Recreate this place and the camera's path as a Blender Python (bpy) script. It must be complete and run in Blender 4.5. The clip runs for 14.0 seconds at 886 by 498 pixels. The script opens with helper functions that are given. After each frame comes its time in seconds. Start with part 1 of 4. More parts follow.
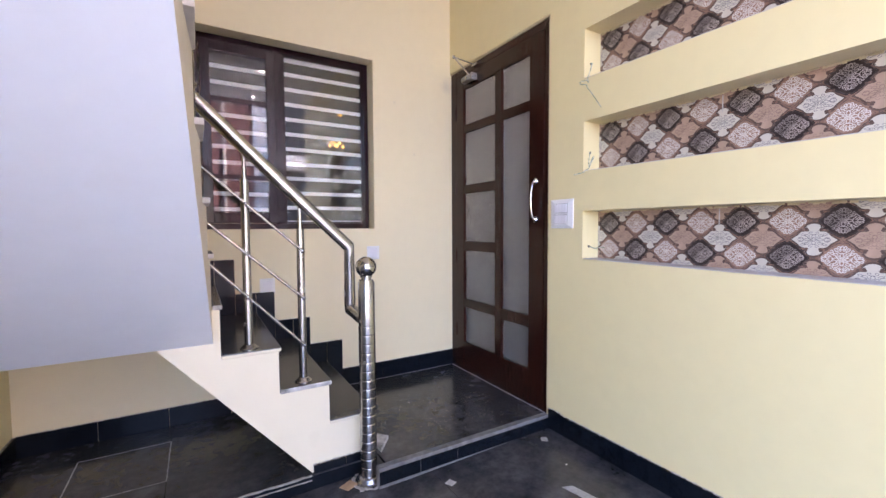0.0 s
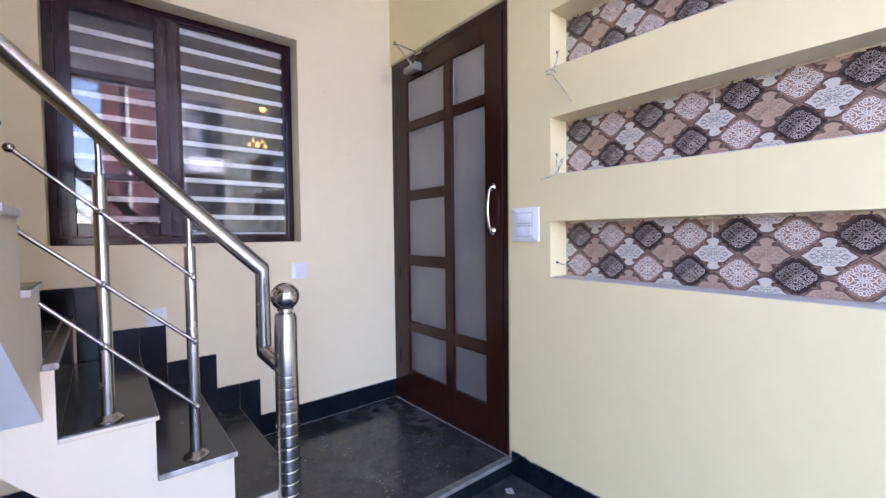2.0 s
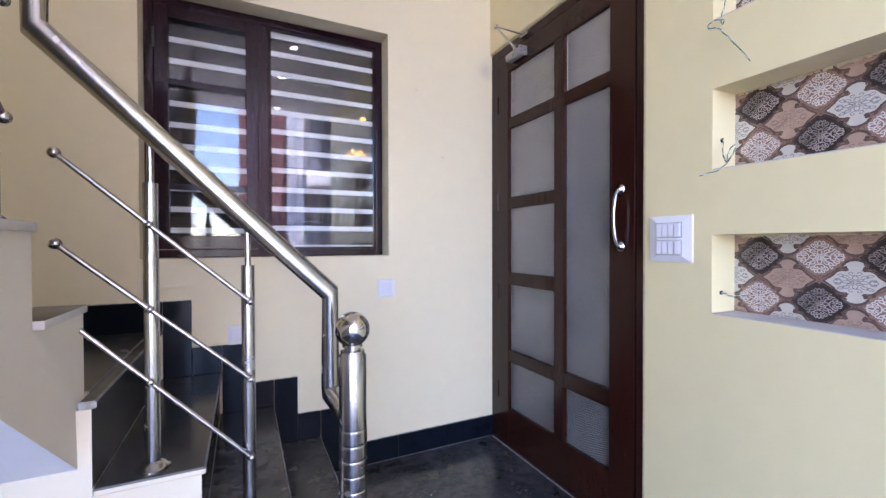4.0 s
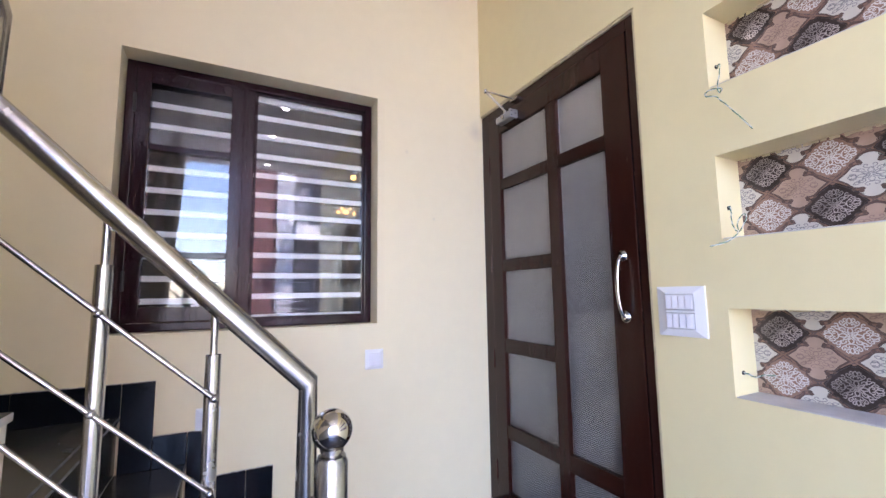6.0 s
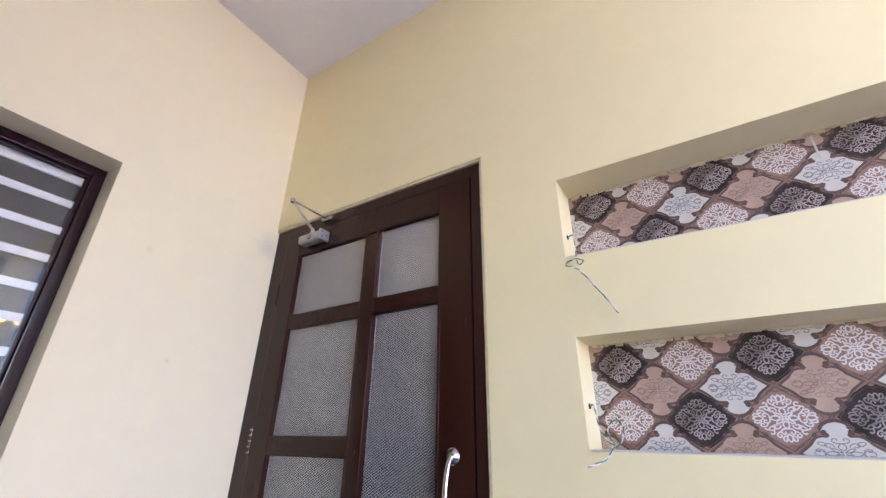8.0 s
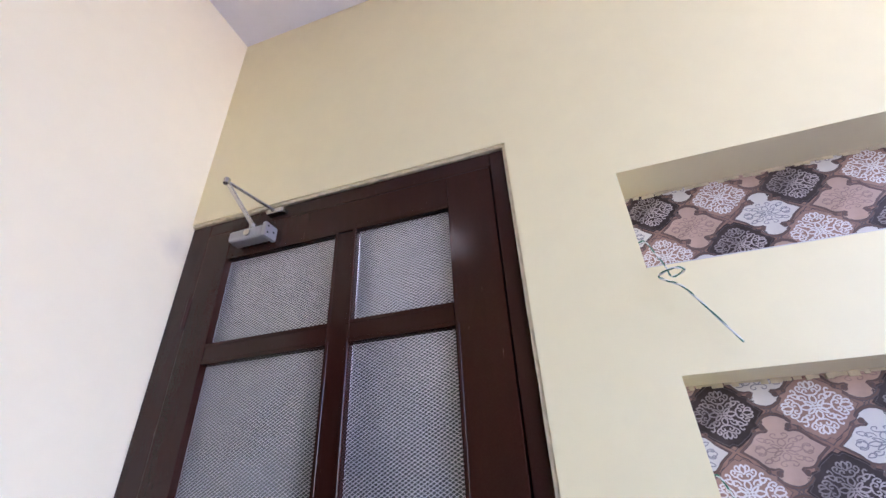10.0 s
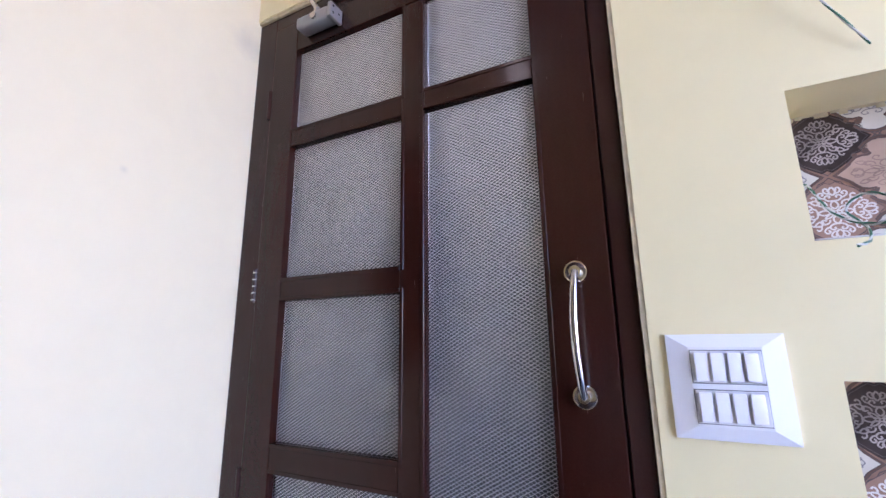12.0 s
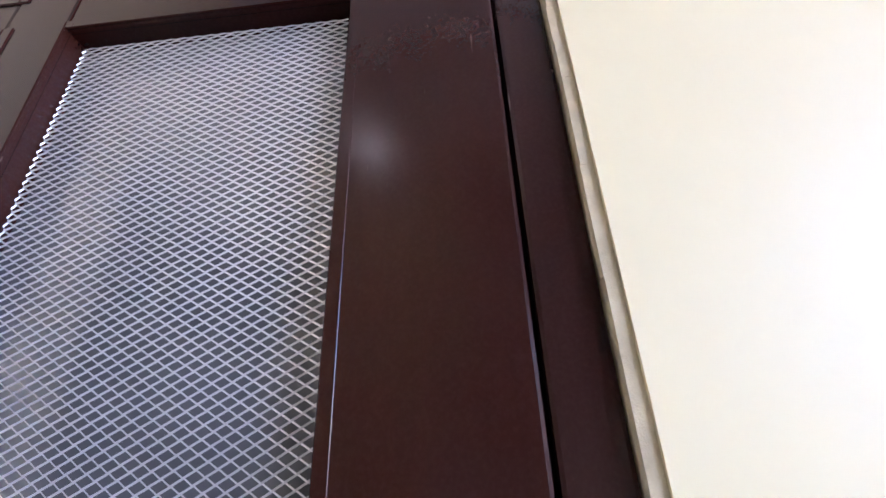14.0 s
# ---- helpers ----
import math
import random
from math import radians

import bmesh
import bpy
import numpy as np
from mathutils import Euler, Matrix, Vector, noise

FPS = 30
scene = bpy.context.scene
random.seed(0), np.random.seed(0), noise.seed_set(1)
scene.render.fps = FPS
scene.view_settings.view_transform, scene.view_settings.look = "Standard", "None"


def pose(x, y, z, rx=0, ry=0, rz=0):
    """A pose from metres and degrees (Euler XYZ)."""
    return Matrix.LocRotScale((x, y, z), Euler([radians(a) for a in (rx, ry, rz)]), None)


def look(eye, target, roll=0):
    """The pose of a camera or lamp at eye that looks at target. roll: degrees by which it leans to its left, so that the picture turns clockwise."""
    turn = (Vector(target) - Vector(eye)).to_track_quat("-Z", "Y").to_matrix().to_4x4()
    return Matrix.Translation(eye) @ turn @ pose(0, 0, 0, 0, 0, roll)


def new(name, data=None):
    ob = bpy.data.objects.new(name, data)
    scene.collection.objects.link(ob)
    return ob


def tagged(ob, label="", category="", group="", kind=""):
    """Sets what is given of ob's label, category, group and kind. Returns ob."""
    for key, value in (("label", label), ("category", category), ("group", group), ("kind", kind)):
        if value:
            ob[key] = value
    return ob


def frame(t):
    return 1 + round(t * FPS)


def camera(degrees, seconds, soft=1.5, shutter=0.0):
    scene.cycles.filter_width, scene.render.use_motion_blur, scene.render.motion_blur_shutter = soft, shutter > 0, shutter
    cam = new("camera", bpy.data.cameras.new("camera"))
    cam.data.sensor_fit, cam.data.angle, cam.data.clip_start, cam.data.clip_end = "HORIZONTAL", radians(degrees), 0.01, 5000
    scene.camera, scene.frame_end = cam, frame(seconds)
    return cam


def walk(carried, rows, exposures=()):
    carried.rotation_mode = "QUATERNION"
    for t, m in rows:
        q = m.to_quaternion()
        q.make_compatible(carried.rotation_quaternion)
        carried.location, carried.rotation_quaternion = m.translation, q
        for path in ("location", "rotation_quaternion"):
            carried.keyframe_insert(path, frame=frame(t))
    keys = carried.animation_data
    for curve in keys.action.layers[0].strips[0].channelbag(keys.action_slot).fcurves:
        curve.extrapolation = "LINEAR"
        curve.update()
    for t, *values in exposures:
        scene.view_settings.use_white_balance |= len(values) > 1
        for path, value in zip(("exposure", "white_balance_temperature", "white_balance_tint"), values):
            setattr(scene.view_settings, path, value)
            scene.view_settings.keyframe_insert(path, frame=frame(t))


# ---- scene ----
cam = camera(94.0, 14.0)
PATH = [
    (0, (-1.64, -2.644, 1.004), (-0.619, -0.927, 0.899), -0.3),
    (0.5, (-1.546, -2.502, 1.003), (-0.405, -0.864, 0.889), -0.6),
    (1, (-1.481, -2.374, 1.025), (-0.236, -0.812, 0.926), -0.9),
    (1.5, (-1.46, -2.328, 1.032), (-0.183, -0.791, 0.949), -0.9),
    (2, (-1.468, -2.302, 1.031), (-0.197, -0.759, 0.96), -0.6),
    (2.5, (-1.47, -2.287, 1.029), (-0.252, -0.702, 0.966), -0.4),
    (3, (-1.44, -2.229, 1.033), (-0.33, -0.566, 0.972), -0.3),
    (3.5, (-1.318, -2.092, 1.044), (-0.376, -0.329, 0.994), -0.4),
    (3.7, (-1.279, -2.045, 1.049), (-0.383, -0.257, 1.003), -0.5),
    (5.8, (-1.24, -1.929, 1.119), (-0.416, -0.116, 1.312), -0.6),
    (6, (-1.226, -1.908, 1.134), (-0.32, -0.138, 1.349), -0.8),
    (6.5, (-1.182, -1.797, 1.154), (-0.062, -0.176, 1.494), -0.5),
    (7, (-1.164, -1.722, 1.201), (0.149, -0.298, 1.701), -0.0),
    (7.5, (-1.122, -1.658, 1.249), (0.328, -0.454, 1.918), 0.4),
    (8, (-0.985, -1.49, 1.294), (0.549, -0.52, 2.135), 0.6),
    (8.2, (-0.926, -1.437, 1.32), (0.623, -0.545, 2.218), 0.8),
    (10.3, (-0.796, -1.049, 1.373), (0.865, -0.546, 2.366), -3.1),
    (10.5, (-0.791, -1.038, 1.361), (0.866, -0.521, 2.355), -2.8),
    (11, (-0.781, -1.031, 1.336), (0.915, -0.411, 2.196), -2.3),
    (11.5, (-0.773, -1.032, 1.25), (0.954, -0.262, 1.902), -1.1),
    (12, (-0.759, -1.013, 1.146), (0.996, -0.15, 1.565), -0.7),
    (12.5, (-0.739, -1.006, 1.063), (1.063, -0.165, 1.28), -0.4),
    (13, (-0.583, -0.998, 1.144), (1.254, -0.312, 1.536), -0.5),
    (13.3, (-0.408, -0.978, 1.216), (1.435, -0.438, 1.775), -0.2),
    (13.5, (-0.340, -0.977, 1.261), (1.490, -0.500, 1.902), -0.8),
    (13.6, (-0.308, -0.967, 1.273), (1.512, -0.533, 1.979), -1.3),
    (14, (-0.211, -0.931, 1.33), (1.602, -0.791, 2.162), -2.4),
]
walk(cam, [(t, look(eye, target, roll)) for t, eye, target, roll in PATH],
     [(0.0, 3.82, 7000, 33), (0.8, 3.82, 6600, 34), (3.5, 3.88, 6150, 32), (6.0, 4.0, 6400, 32), (7.0, 4.0, 6600, 31), (8.0, 4.02, 6350, 32), (10.5, 4.20, 5750, 35), (12.0, 4.24, 5850, 35), (13.0, 4.48, 6050, 36), (14.0, 4.58, 5750, 36)])
# ---- light ----
SUN_ELEV, SUN_ROT = 52.0, 60.0
world = bpy.data.worlds.new("sky")
scene.world = world
world.use_nodes = True
wn = world.node_tree
sky = wn.nodes.new("ShaderNodeTexSky")
sky.sky_type = "NISHITA"
sky.sun_disc = False
sky.sun_elevation, sky.sun_rotation = radians(SUN_ELEV), radians(SUN_ROT)
sky.air_density, sky.dust_density, sky.ozone_density = 1.0, 0.4, 2.0
wn.nodes["Background"].inputs[1].default_value = 0.15
wn.links.new(sky.outputs[0], wn.nodes["Background"].inputs[0])
sun_data = bpy.data.lights.new("sun", "SUN")
sun_data.energy, sun_data.angle, sun_data.color = 4.0, radians(0.5), (1.0, 0.95, 0.88)
sun = new("sun", sun_data)
sd = Vector((math.sin(radians(SUN_ROT)) * math.cos(radians(SUN_ELEV)), math.cos(radians(SUN_ROT)) * math.cos(radians(SUN_ELEV)), math.sin(radians(SUN_ELEV))))
sun.matrix_world = look(sd * 30, (0, 0, 0))

# plan
DOOR_H, DOOR_W = 2.13, 0.999
Z_LAND, Z_PORCH, Z_UNDER = -0.035, -0.103, -0.067
FALL = 0.022
Y_EDGE = -1.0
CEIL = 3.043
X_LEFT = -2.41
SIDE_Y = -0.84
WIN = (-1.64, -0.605, 0.998, 2.113)
NICHES = [(0.843, 1.082), (1.276, 1.517), (1.721, 1.957)]
SAG = 0.016
NICHE_Y = (-2.95, -1.238)
NICHE_D = 0.12
PORCH_END = -4.5


# ---- materials ----
def nodes_of(name):
    m = bpy.data.materials.new(name)
    m.use_nodes = True
    return m, m.node_tree, m.node_tree.nodes["Principled BSDF"]


def mapped(nt, scale=(1, 1, 1)):
    tc = nt.nodes.new("ShaderNodeTexCoord")
    mp = nt.nodes.new("ShaderNodeMapping")
    mp.inputs["Scale"].default_value = scale
    nt.links.new(tc.outputs["Object"], mp.inputs[0])
    return mp.outputs[0]


def noise_of(nt, vec, scale, detail=4, rough=0.55, distort=0.0):
    n = nt.nodes.new("ShaderNodeTexNoise")
    n.inputs["Scale"].default_value, n.inputs["Detail"].default_value = scale, detail
    n.inputs["Roughness"].default_value, n.inputs["Distortion"].default_value = rough, distort
    nt.links.new(vec, n.inputs["Vector"])
    return n.outputs["Fac"]


def ramp(nt, fac, stops):
    r = nt.nodes.new("ShaderNodeValToRGB")
    while len(r.color_ramp.elements) < len(stops):
        r.color_ramp.elements.new(0.5)
    for e, (p, c) in zip(r.color_ramp.elements, stops):
        e.position = p
        e.color = (*c, 1) if len(c) == 3 else (c[0], c[0], c[0], 1)
    nt.links.new(fac, r.inputs[0])
    return r.outputs[0]


def mix(nt, fac, a, b, kind="MIX"):
    m = nt.nodes.new("ShaderNodeMix")
    m.data_type, m.blend_type = "RGBA", kind
    for sock, v in ((m.inputs[0], fac), (m.inputs[6], a), (m.inputs[7], b)):
        if hasattr(v, "is_linked"):
            nt.links.new(v, sock)
        elif isinstance(v, (int, float)):
            sock.default_value = v
        else:
            sock.default_value = (*v, 1)
    return m.outputs[2]


def bump(nt, bsdf, height, strength=0.2, dist=0.002):
    b = nt.nodes.new("ShaderNodeBump")
    b.inputs["Strength"].default_value, b.inputs["Distance"].default_value = strength, dist
    nt.links.new(height, b.inputs["Height"])
    nt.links.new(b.outputs[0], bsdf.inputs["Normal"])


def plain(name, col, rough=0.5, metal=0.0, spec=0.5, var=0.08, scale=6.0, bmp=0.0):
    m, nt, b = nodes_of(name)
    v = mapped(nt)
    n = noise_of(nt, v, scale)
    lo = tuple(c * (1 - var) for c in col)
    hi = tuple(min(1, c * (1 + var)) for c in col)
    nt.links.new(ramp(nt, n, [(0.3, lo), (0.7, hi)]), b.inputs["Base Color"])
    b.inputs["Roughness"].default_value, b.inputs["Metallic"].default_value = rough, metal
    b.inputs["Specular IOR Level"].default_value = spec
    if bmp:
        bump(nt, b, noise_of(nt, v, scale * 25), bmp, 0.001)
    return m


def wall_paint(name, col, stains=()):
    m, nt, b = nodes_of(name)
    v = mapped(nt)
    big = noise_of(nt, v, 1.6, 5, 0.6)
    fine = noise_of(nt, v, 14, 4)
    c = ramp(nt, big, [(0.3, tuple(x * 0.97 for x in col)), (0.7, col)])
    c = mix(nt, 0.35, c, ramp(nt, fine, [(0.35, tuple(x * 0.96 for x in col)), (0.65, tuple(min(1, x * 1.02) for x in col))]))
    spots = noise_of(nt, v, 7, 2, 0.4)
    smudge = ramp(nt, spots, [(0.0, (1, 1, 1)), (0.73, (1, 1, 1)), (0.80, (0.86, 0.83, 0.80))])
    c = mix(nt, 0.25, c, smudge, "MULTIPLY")
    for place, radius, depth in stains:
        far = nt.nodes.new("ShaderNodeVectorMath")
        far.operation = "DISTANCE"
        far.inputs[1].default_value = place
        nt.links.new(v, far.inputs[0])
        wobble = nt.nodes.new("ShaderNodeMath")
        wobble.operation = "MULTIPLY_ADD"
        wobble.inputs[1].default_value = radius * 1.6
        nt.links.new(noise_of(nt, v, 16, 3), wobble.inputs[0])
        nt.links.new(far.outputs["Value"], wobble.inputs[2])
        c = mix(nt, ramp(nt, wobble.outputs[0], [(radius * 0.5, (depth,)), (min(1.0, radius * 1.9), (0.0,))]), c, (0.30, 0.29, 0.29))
    nt.links.new(c, b.inputs["Base Color"])
    b.inputs["Roughness"].default_value = 0.48
    b.inputs["Specular IOR Level"].default_value = 0.5
    bump(nt, b, noise_of(nt, v, 120, 3), 0.12, 0.0008)
    return m


def granite(name, dark, dusty, rough=0.22, amount=0.6, spec=0.5):
    m, nt, b = nodes_of(name)
    v = mapped(nt)
    speck = noise_of(nt, v, 260, 3, 0.7)
    base = ramp(nt, speck, [(0.35, tuple(x * 0.6 for x in dark)), (0.62, dark), (0.78, tuple(x * 2.2 for x in dark))])
    smear = noise_of(nt, v, 2.6, 6, 0.55, 0.9)
    grit = noise_of(nt, v, 17, 8, 0.72)
    d1 = ramp(nt, smear, [(0.34, (0.35,)), (0.66, (1.0,))])
    d2 = ramp(nt, grit, [(0.36, (0.35,)), (0.70, (1.0,))])
    k = mix(nt, 1.0, d1, d2, "MULTIPLY")
    splash = mix(nt, 1.0, ramp(nt, noise_of(nt, v, 75, 3, 0.6), [(0.64, (0.0,)), (0.74, (0.5,))]),
                 ramp(nt, noise_of(nt, v, 4.5, 3, 0.5), [(0.52, (0.0,)), (0.68, (1.0,))]), "MULTIPLY")
    k = mix(nt, 1.0, k, splash, "ADD")
    k2 = mix(nt, 1.0, k, (amount, amount, amount), "MULTIPLY")
    nt.links.new(mix(nt, k2, base, dusty), b.inputs["Base Color"])
    nt.links.new(ramp(nt, smear, [(0.3, (rough,)), (0.8, (rough + 0.16,))]), b.inputs["Roughness"])
    b.inputs["Specular IOR Level"].default_value = spec
    bump(nt, b, grit, 0.06, 0.0006)
    return m


def varnish(name, col, rough=0.16, spec=0.27):
    m, nt, b = nodes_of(name)
    v = mapped(nt, (1, 1, 0.12))
    g = noise_of(nt, v, 60, 5, 0.6, 0.6)
    big = noise_of(nt, mapped(nt), 3.0, 4)
    c = ramp(nt, g, [(0.2, tuple(x * 0.8 for x in col)), (0.8, tuple(x * 1.2 for x in col))])
    c = mix(nt, 0.4, c, ramp(nt, big, [(0.15, tuple(x * 0.8 for x in col)), (0.85, tuple(x * 1.25 for x in col))]))
    scr = noise_of(nt, mapped(nt, (1, 1, 0.12)), 230, 2, 0.4)
    c = mix(nt, ramp(nt, scr, [(0.76, (0.0,)), (0.81, (0.4,))]), c, (0.25, 0.18, 0.15))
    dust = noise_of(nt, mapped(nt), 420, 2, 0.6)
    c = mix(nt, ramp(nt, dust, [(0.4, (0.0,)), (0.8, (0.022,))]), c, (0.25, 0.2, 0.17))
    nt.links.new(c, b.inputs["Base Color"])
    nt.links.new(ramp(nt, big, [(0.1, (rough,)), (0.9, (rough + 0.1,))]), b.inputs["Roughness"])
    b.inputs["Specular IOR Level"].default_value = spec
    bump(nt, b, g, 0.05, 0.0006)
    return m


def steel(name, col=(0.50, 0.49, 0.48), rough=0.25):
    m, nt, b = nodes_of(name)
    v = mapped(nt)
    n = noise_of(nt, v, 18, 3)
    nt.links.new(ramp(nt, n, [(0.3, tuple(x * 0.95 for x in col)), (0.7, col)]), b.inputs["Base Color"])
    nt.links.new(ramp(nt, n, [(0.3, (rough * 0.92,)), (0.75, (rough * 1.12,))]), b.inputs["Roughness"])
    b.inputs["Metallic"].default_value = 1.0
    return m


def glow(name, col, strength):
    m, nt, b = nodes_of(name)
    b.inputs["Emission Color"].default_value = (*col, 1)
    b.inputs["Emission Strength"].default_value = strength
    b.inputs["Base Color"].default_value = (*col, 1)
    return m


M_CREAM = wall_paint("cream_paint", (0.80, 0.695, 0.405))
M_WHITE = wall_paint("white_paint", (0.80, 0.78, 0.77))
# same cream made paler, with the north wall's daylight in the colour; stains are dirt
M_NORTH_LIT = wall_paint("cream_paint_daylit", (0.805, 0.715, 0.50), [((-0.03, 0.0, 2.03), 0.07, 0.30), ((-0.45, 0.0, 1.86), 0.012, 0.25), ((-0.30, 0.0, 1.52), 0.010, 0.30)])
# stair cream lightened to carry the strong daylight on the lower flight
M_STAIR_LIT = wall_paint("stair_cream_daylit", (0.82, 0.755, 0.60))
# cream of the upper flight's sides, greyed to hold their shade in the colour
M_SIDE_SHADE = wall_paint("cream_paint_shaded", (0.66, 0.60, 0.51))
M_BEIGE = wall_paint("beige_paint", (0.60, 0.55, 0.46))
M_PLASTER = plain("raw_plaster", (0.50, 0.46, 0.38), 0.9, var=0.2, scale=18, bmp=0.5)
M_PLCREAM = plain("cream_plaster", (0.56, 0.47, 0.29), 0.8, var=0.2, scale=40, bmp=0.4)
M_UNSEEN = plain("unseen_wall_grey", (0.20, 0.20, 0.205), 0.9, var=0.15, scale=6, bmp=0.3)
M_GRAN = granite("black_granite", (0.006, 0.007, 0.010), (0.15, 0.15, 0.165), 0.13, 0.62, 0.4)
M_TREAD = granite("tread_granite", (0.015, 0.015, 0.017), (0.16, 0.16, 0.165), 0.16, 0.42, 0.4)
M_SKIRT = granite("skirting_granite", (0.003, 0.006, 0.011), (0.05, 0.058, 0.07), 0.07, 0.13, 0.22)
M_GROUT = plain("dusty_grout", (0.36, 0.34, 0.32), 0.9, var=0.3, scale=40)
M_GROUTW = plain("white_grout", (0.48, 0.45, 0.42), 0.8, var=0.2, scale=60)
M_STRIP = plain("dusty_stone_strip", (0.15, 0.15, 0.155), 0.6, var=0.35, scale=30)
M_CHALK = plain("chalky_joint", (0.22, 0.22, 0.24), 0.9, var=0.4, scale=60)
# white soffit paint; the blue of the skylight is mixed into its colour
M_SOFFIT_SKYLIT = wall_paint("white_paint_skylit", (0.81, 0.86, 0.95))
M_RECESS = plain("recess_grey", (0.10, 0.10, 0.11), 0.7)
M_WOOD = varnish("dark_varnish", (0.027, 0.0085, 0.0062))
M_WOODW = varnish("window_varnish", (0.0155, 0.0032, 0.0068), 0.10, 0.32)
M_WOOD2 = varnish("door_varnish", (0.026, 0.0066, 0.0042), 0.14)
M_STEEL = steel("brushed_steel")
M_CHROME = steel("polished_steel", (0.60, 0.58, 0.56), 0.07)
M_MESHW = plain("silver_mesh", (0.78, 0.76, 0.75), 0.34, 0.65)
M_ALU = plain("grey_enamel", (0.36, 0.36, 0.37), 0.35, 0.6)
M_PLAST = plain("white_plastic", (0.78, 0.78, 0.80), 0.3, var=0.02)
M_EDGE = plain("smeared_pale_edge", (0.48, 0.47, 0.46), 0.7, var=0.6, scale=22)
M_PLASTG = plain("grey_white_plastic", (0.66, 0.66, 0.69), 0.35, var=0.02)
M_PLASTR = plain("rocker_plastic", (0.74, 0.73, 0.78), 0.3, var=0.02)
M_CRUMB = plain("plaster_crumb", (0.42, 0.36, 0.28), 0.9, var=0.3, scale=300)
M_GAP = plain("dark_gap", (0.02, 0.02, 0.02), 0.8)
M_PANE = plain("grey_backing_glass", (0.12, 0.12, 0.123), 0.06, 0.0, 1.0, 0.3, 5)
M_PANE.node_tree.nodes["Principled BSDF"].inputs["IOR"].default_value = 1.6
M_BLIND = plain("white_blind_fabric", (0.90, 0.89, 0.89), 0.35, var=0.04, scale=30)
M_WIRE = plain("green_wire", (0.02, 0.13, 0.07), 0.45)
M_WIREW = plain("white_wire", (0.6, 0.6, 0.56), 0.5)
M_TLACED = plain("tile_lace_pale", (0.30, 0.25, 0.235), 0.2, var=0.75, scale=11)
M_SILL = plain("greyed_whitewash", (0.55, 0.52, 0.51), 0.7, var=0.1, scale=15)
M_TBROWN = plain("tile_brown", (0.15, 0.088, 0.070), 0.16, var=0.2, scale=25)
M_TILE = plain("tile_ground", (0.26, 0.150, 0.110), 0.16, var=0.25, scale=25)
M_TDARK = plain("tile_dark", (0.048, 0.034, 0.031), 0.14, var=0.35, scale=25)
M_TPINK = plain("tile_pink", (0.32, 0.19, 0.145), 0.16, var=0.12, scale=25)
M_TTAN = plain("tile_tan", (0.46, 0.31, 0.235), 0.16, var=0.12, scale=25)
M_TWHITE = plain("tile_white", (0.62, 0.57, 0.50), 0.14, var=0.06, scale=25)
M_TLINE = plain("tile_line", (0.11, 0.085, 0.08), 0.2, var=0.2, scale=25)
M_TLACE = plain("tile_lace", (0.70, 0.64, 0.60), 0.16, var=0.06, scale=25)
M_TLACE3 = plain("tile_lace_tan", (0.31, 0.21, 0.17), 0.16, var=0.2, scale=25)
M_TLACE2 = plain("tile_lace_grey", (0.26, 0.24, 0.25), 0.16, var=0.1, scale=25)
M_CARD = plain("brown_cardboard", (0.42, 0.28, 0.17), 0.85, var=0.15, scale=20)
M_TAPE = plain("silver_tape", (0.40, 0.40, 0.41), 0.4, 0.2, var=0.2, scale=60)
M_ROAD = plain("grey_paving", (0.25, 0.245, 0.24), 0.85, var=0.2, scale=3, bmp=0.3)
M_RED = plain("red_brown_render", (0.17, 0.07, 0.065), 0.7, var=0.12, scale=4)
M_STONE = plain("pale_stone", (0.55, 0.56, 0.60), 0.7, var=0.2, scale=12, bmp=0.4)
M_FAC = plain("pale_render", (0.55, 0.50, 0.46), 0.8, var=0.06, scale=2)
M_FACW = plain("white_render", (0.78, 0.77, 0.76), 0.7, var=0.04, scale=2)
M_FACD = plain("grey_brown_render", (0.17, 0.15, 0.15), 0.8, var=0.1, scale=2)
M_DARKW = plain("dark_opening", (0.03, 0.03, 0.035), 0.3)
M_IRON = plain("black_iron", (0.03, 0.03, 0.03), 0.4, 0.5)
M_SPOT = glow("spot_glow", (1.0, 0.95, 0.86), 6.0)
M_WARM = glow("warm_bulb", (1.0, 0.55, 0.12), 9.0)


def clear_glass():
    m, nt, b = nodes_of("window_glass")
    out = nt.nodes["Material Output"]
    tr = nt.nodes.new("ShaderNodeBsdfTransparent")
    tr.inputs[0].default_value = (0.95, 0.96, 0.96, 1)
    gl = nt.nodes.new("ShaderNodeBsdfGlossy")
    gl.inputs["Roughness"].default_value = 0.01
    lw = nt.nodes.new("ShaderNodeFresnel")
    lw.inputs[0].default_value = 1.6
    mx = nt.nodes.new("ShaderNodeMixShader")
    nt.links.new(lw.outputs[0], mx.inputs[0])
    nt.links.new(tr.outputs[0], mx.inputs[1])
    nt.links.new(gl.outputs[0], mx.inputs[2])
    nt.links.new(mx.outputs[0], out.inputs[0])
    return m


M_GLASS = clear_glass()


def sheer():
    m, nt, b = nodes_of("dark_sheer")
    b.inputs["Base Color"].default_value = (0.021, 0.020, 0.023, 1)
    b.inputs["Roughness"].default_value = 0.9
    b.inputs["Alpha"].default_value = 0.85
    return m


M_SHEER = sheer()


# ---- builders ----
def box(bm, x0, x1, y0, y1, z0, z1):
    vs = [bm.verts.new((x, y, z)) for x in (x0, x1) for y in (y0, y1) for z in (z0, z1)]
    a, b, c, d, e, f, g, h = vs
    for q in ((a, b, d, c), (e, g, h, f), (a, e, f, b), (c, d, h, g), (a, c, g, e), (b, f, h, d)):
        bm.faces.new(q)
    return vs


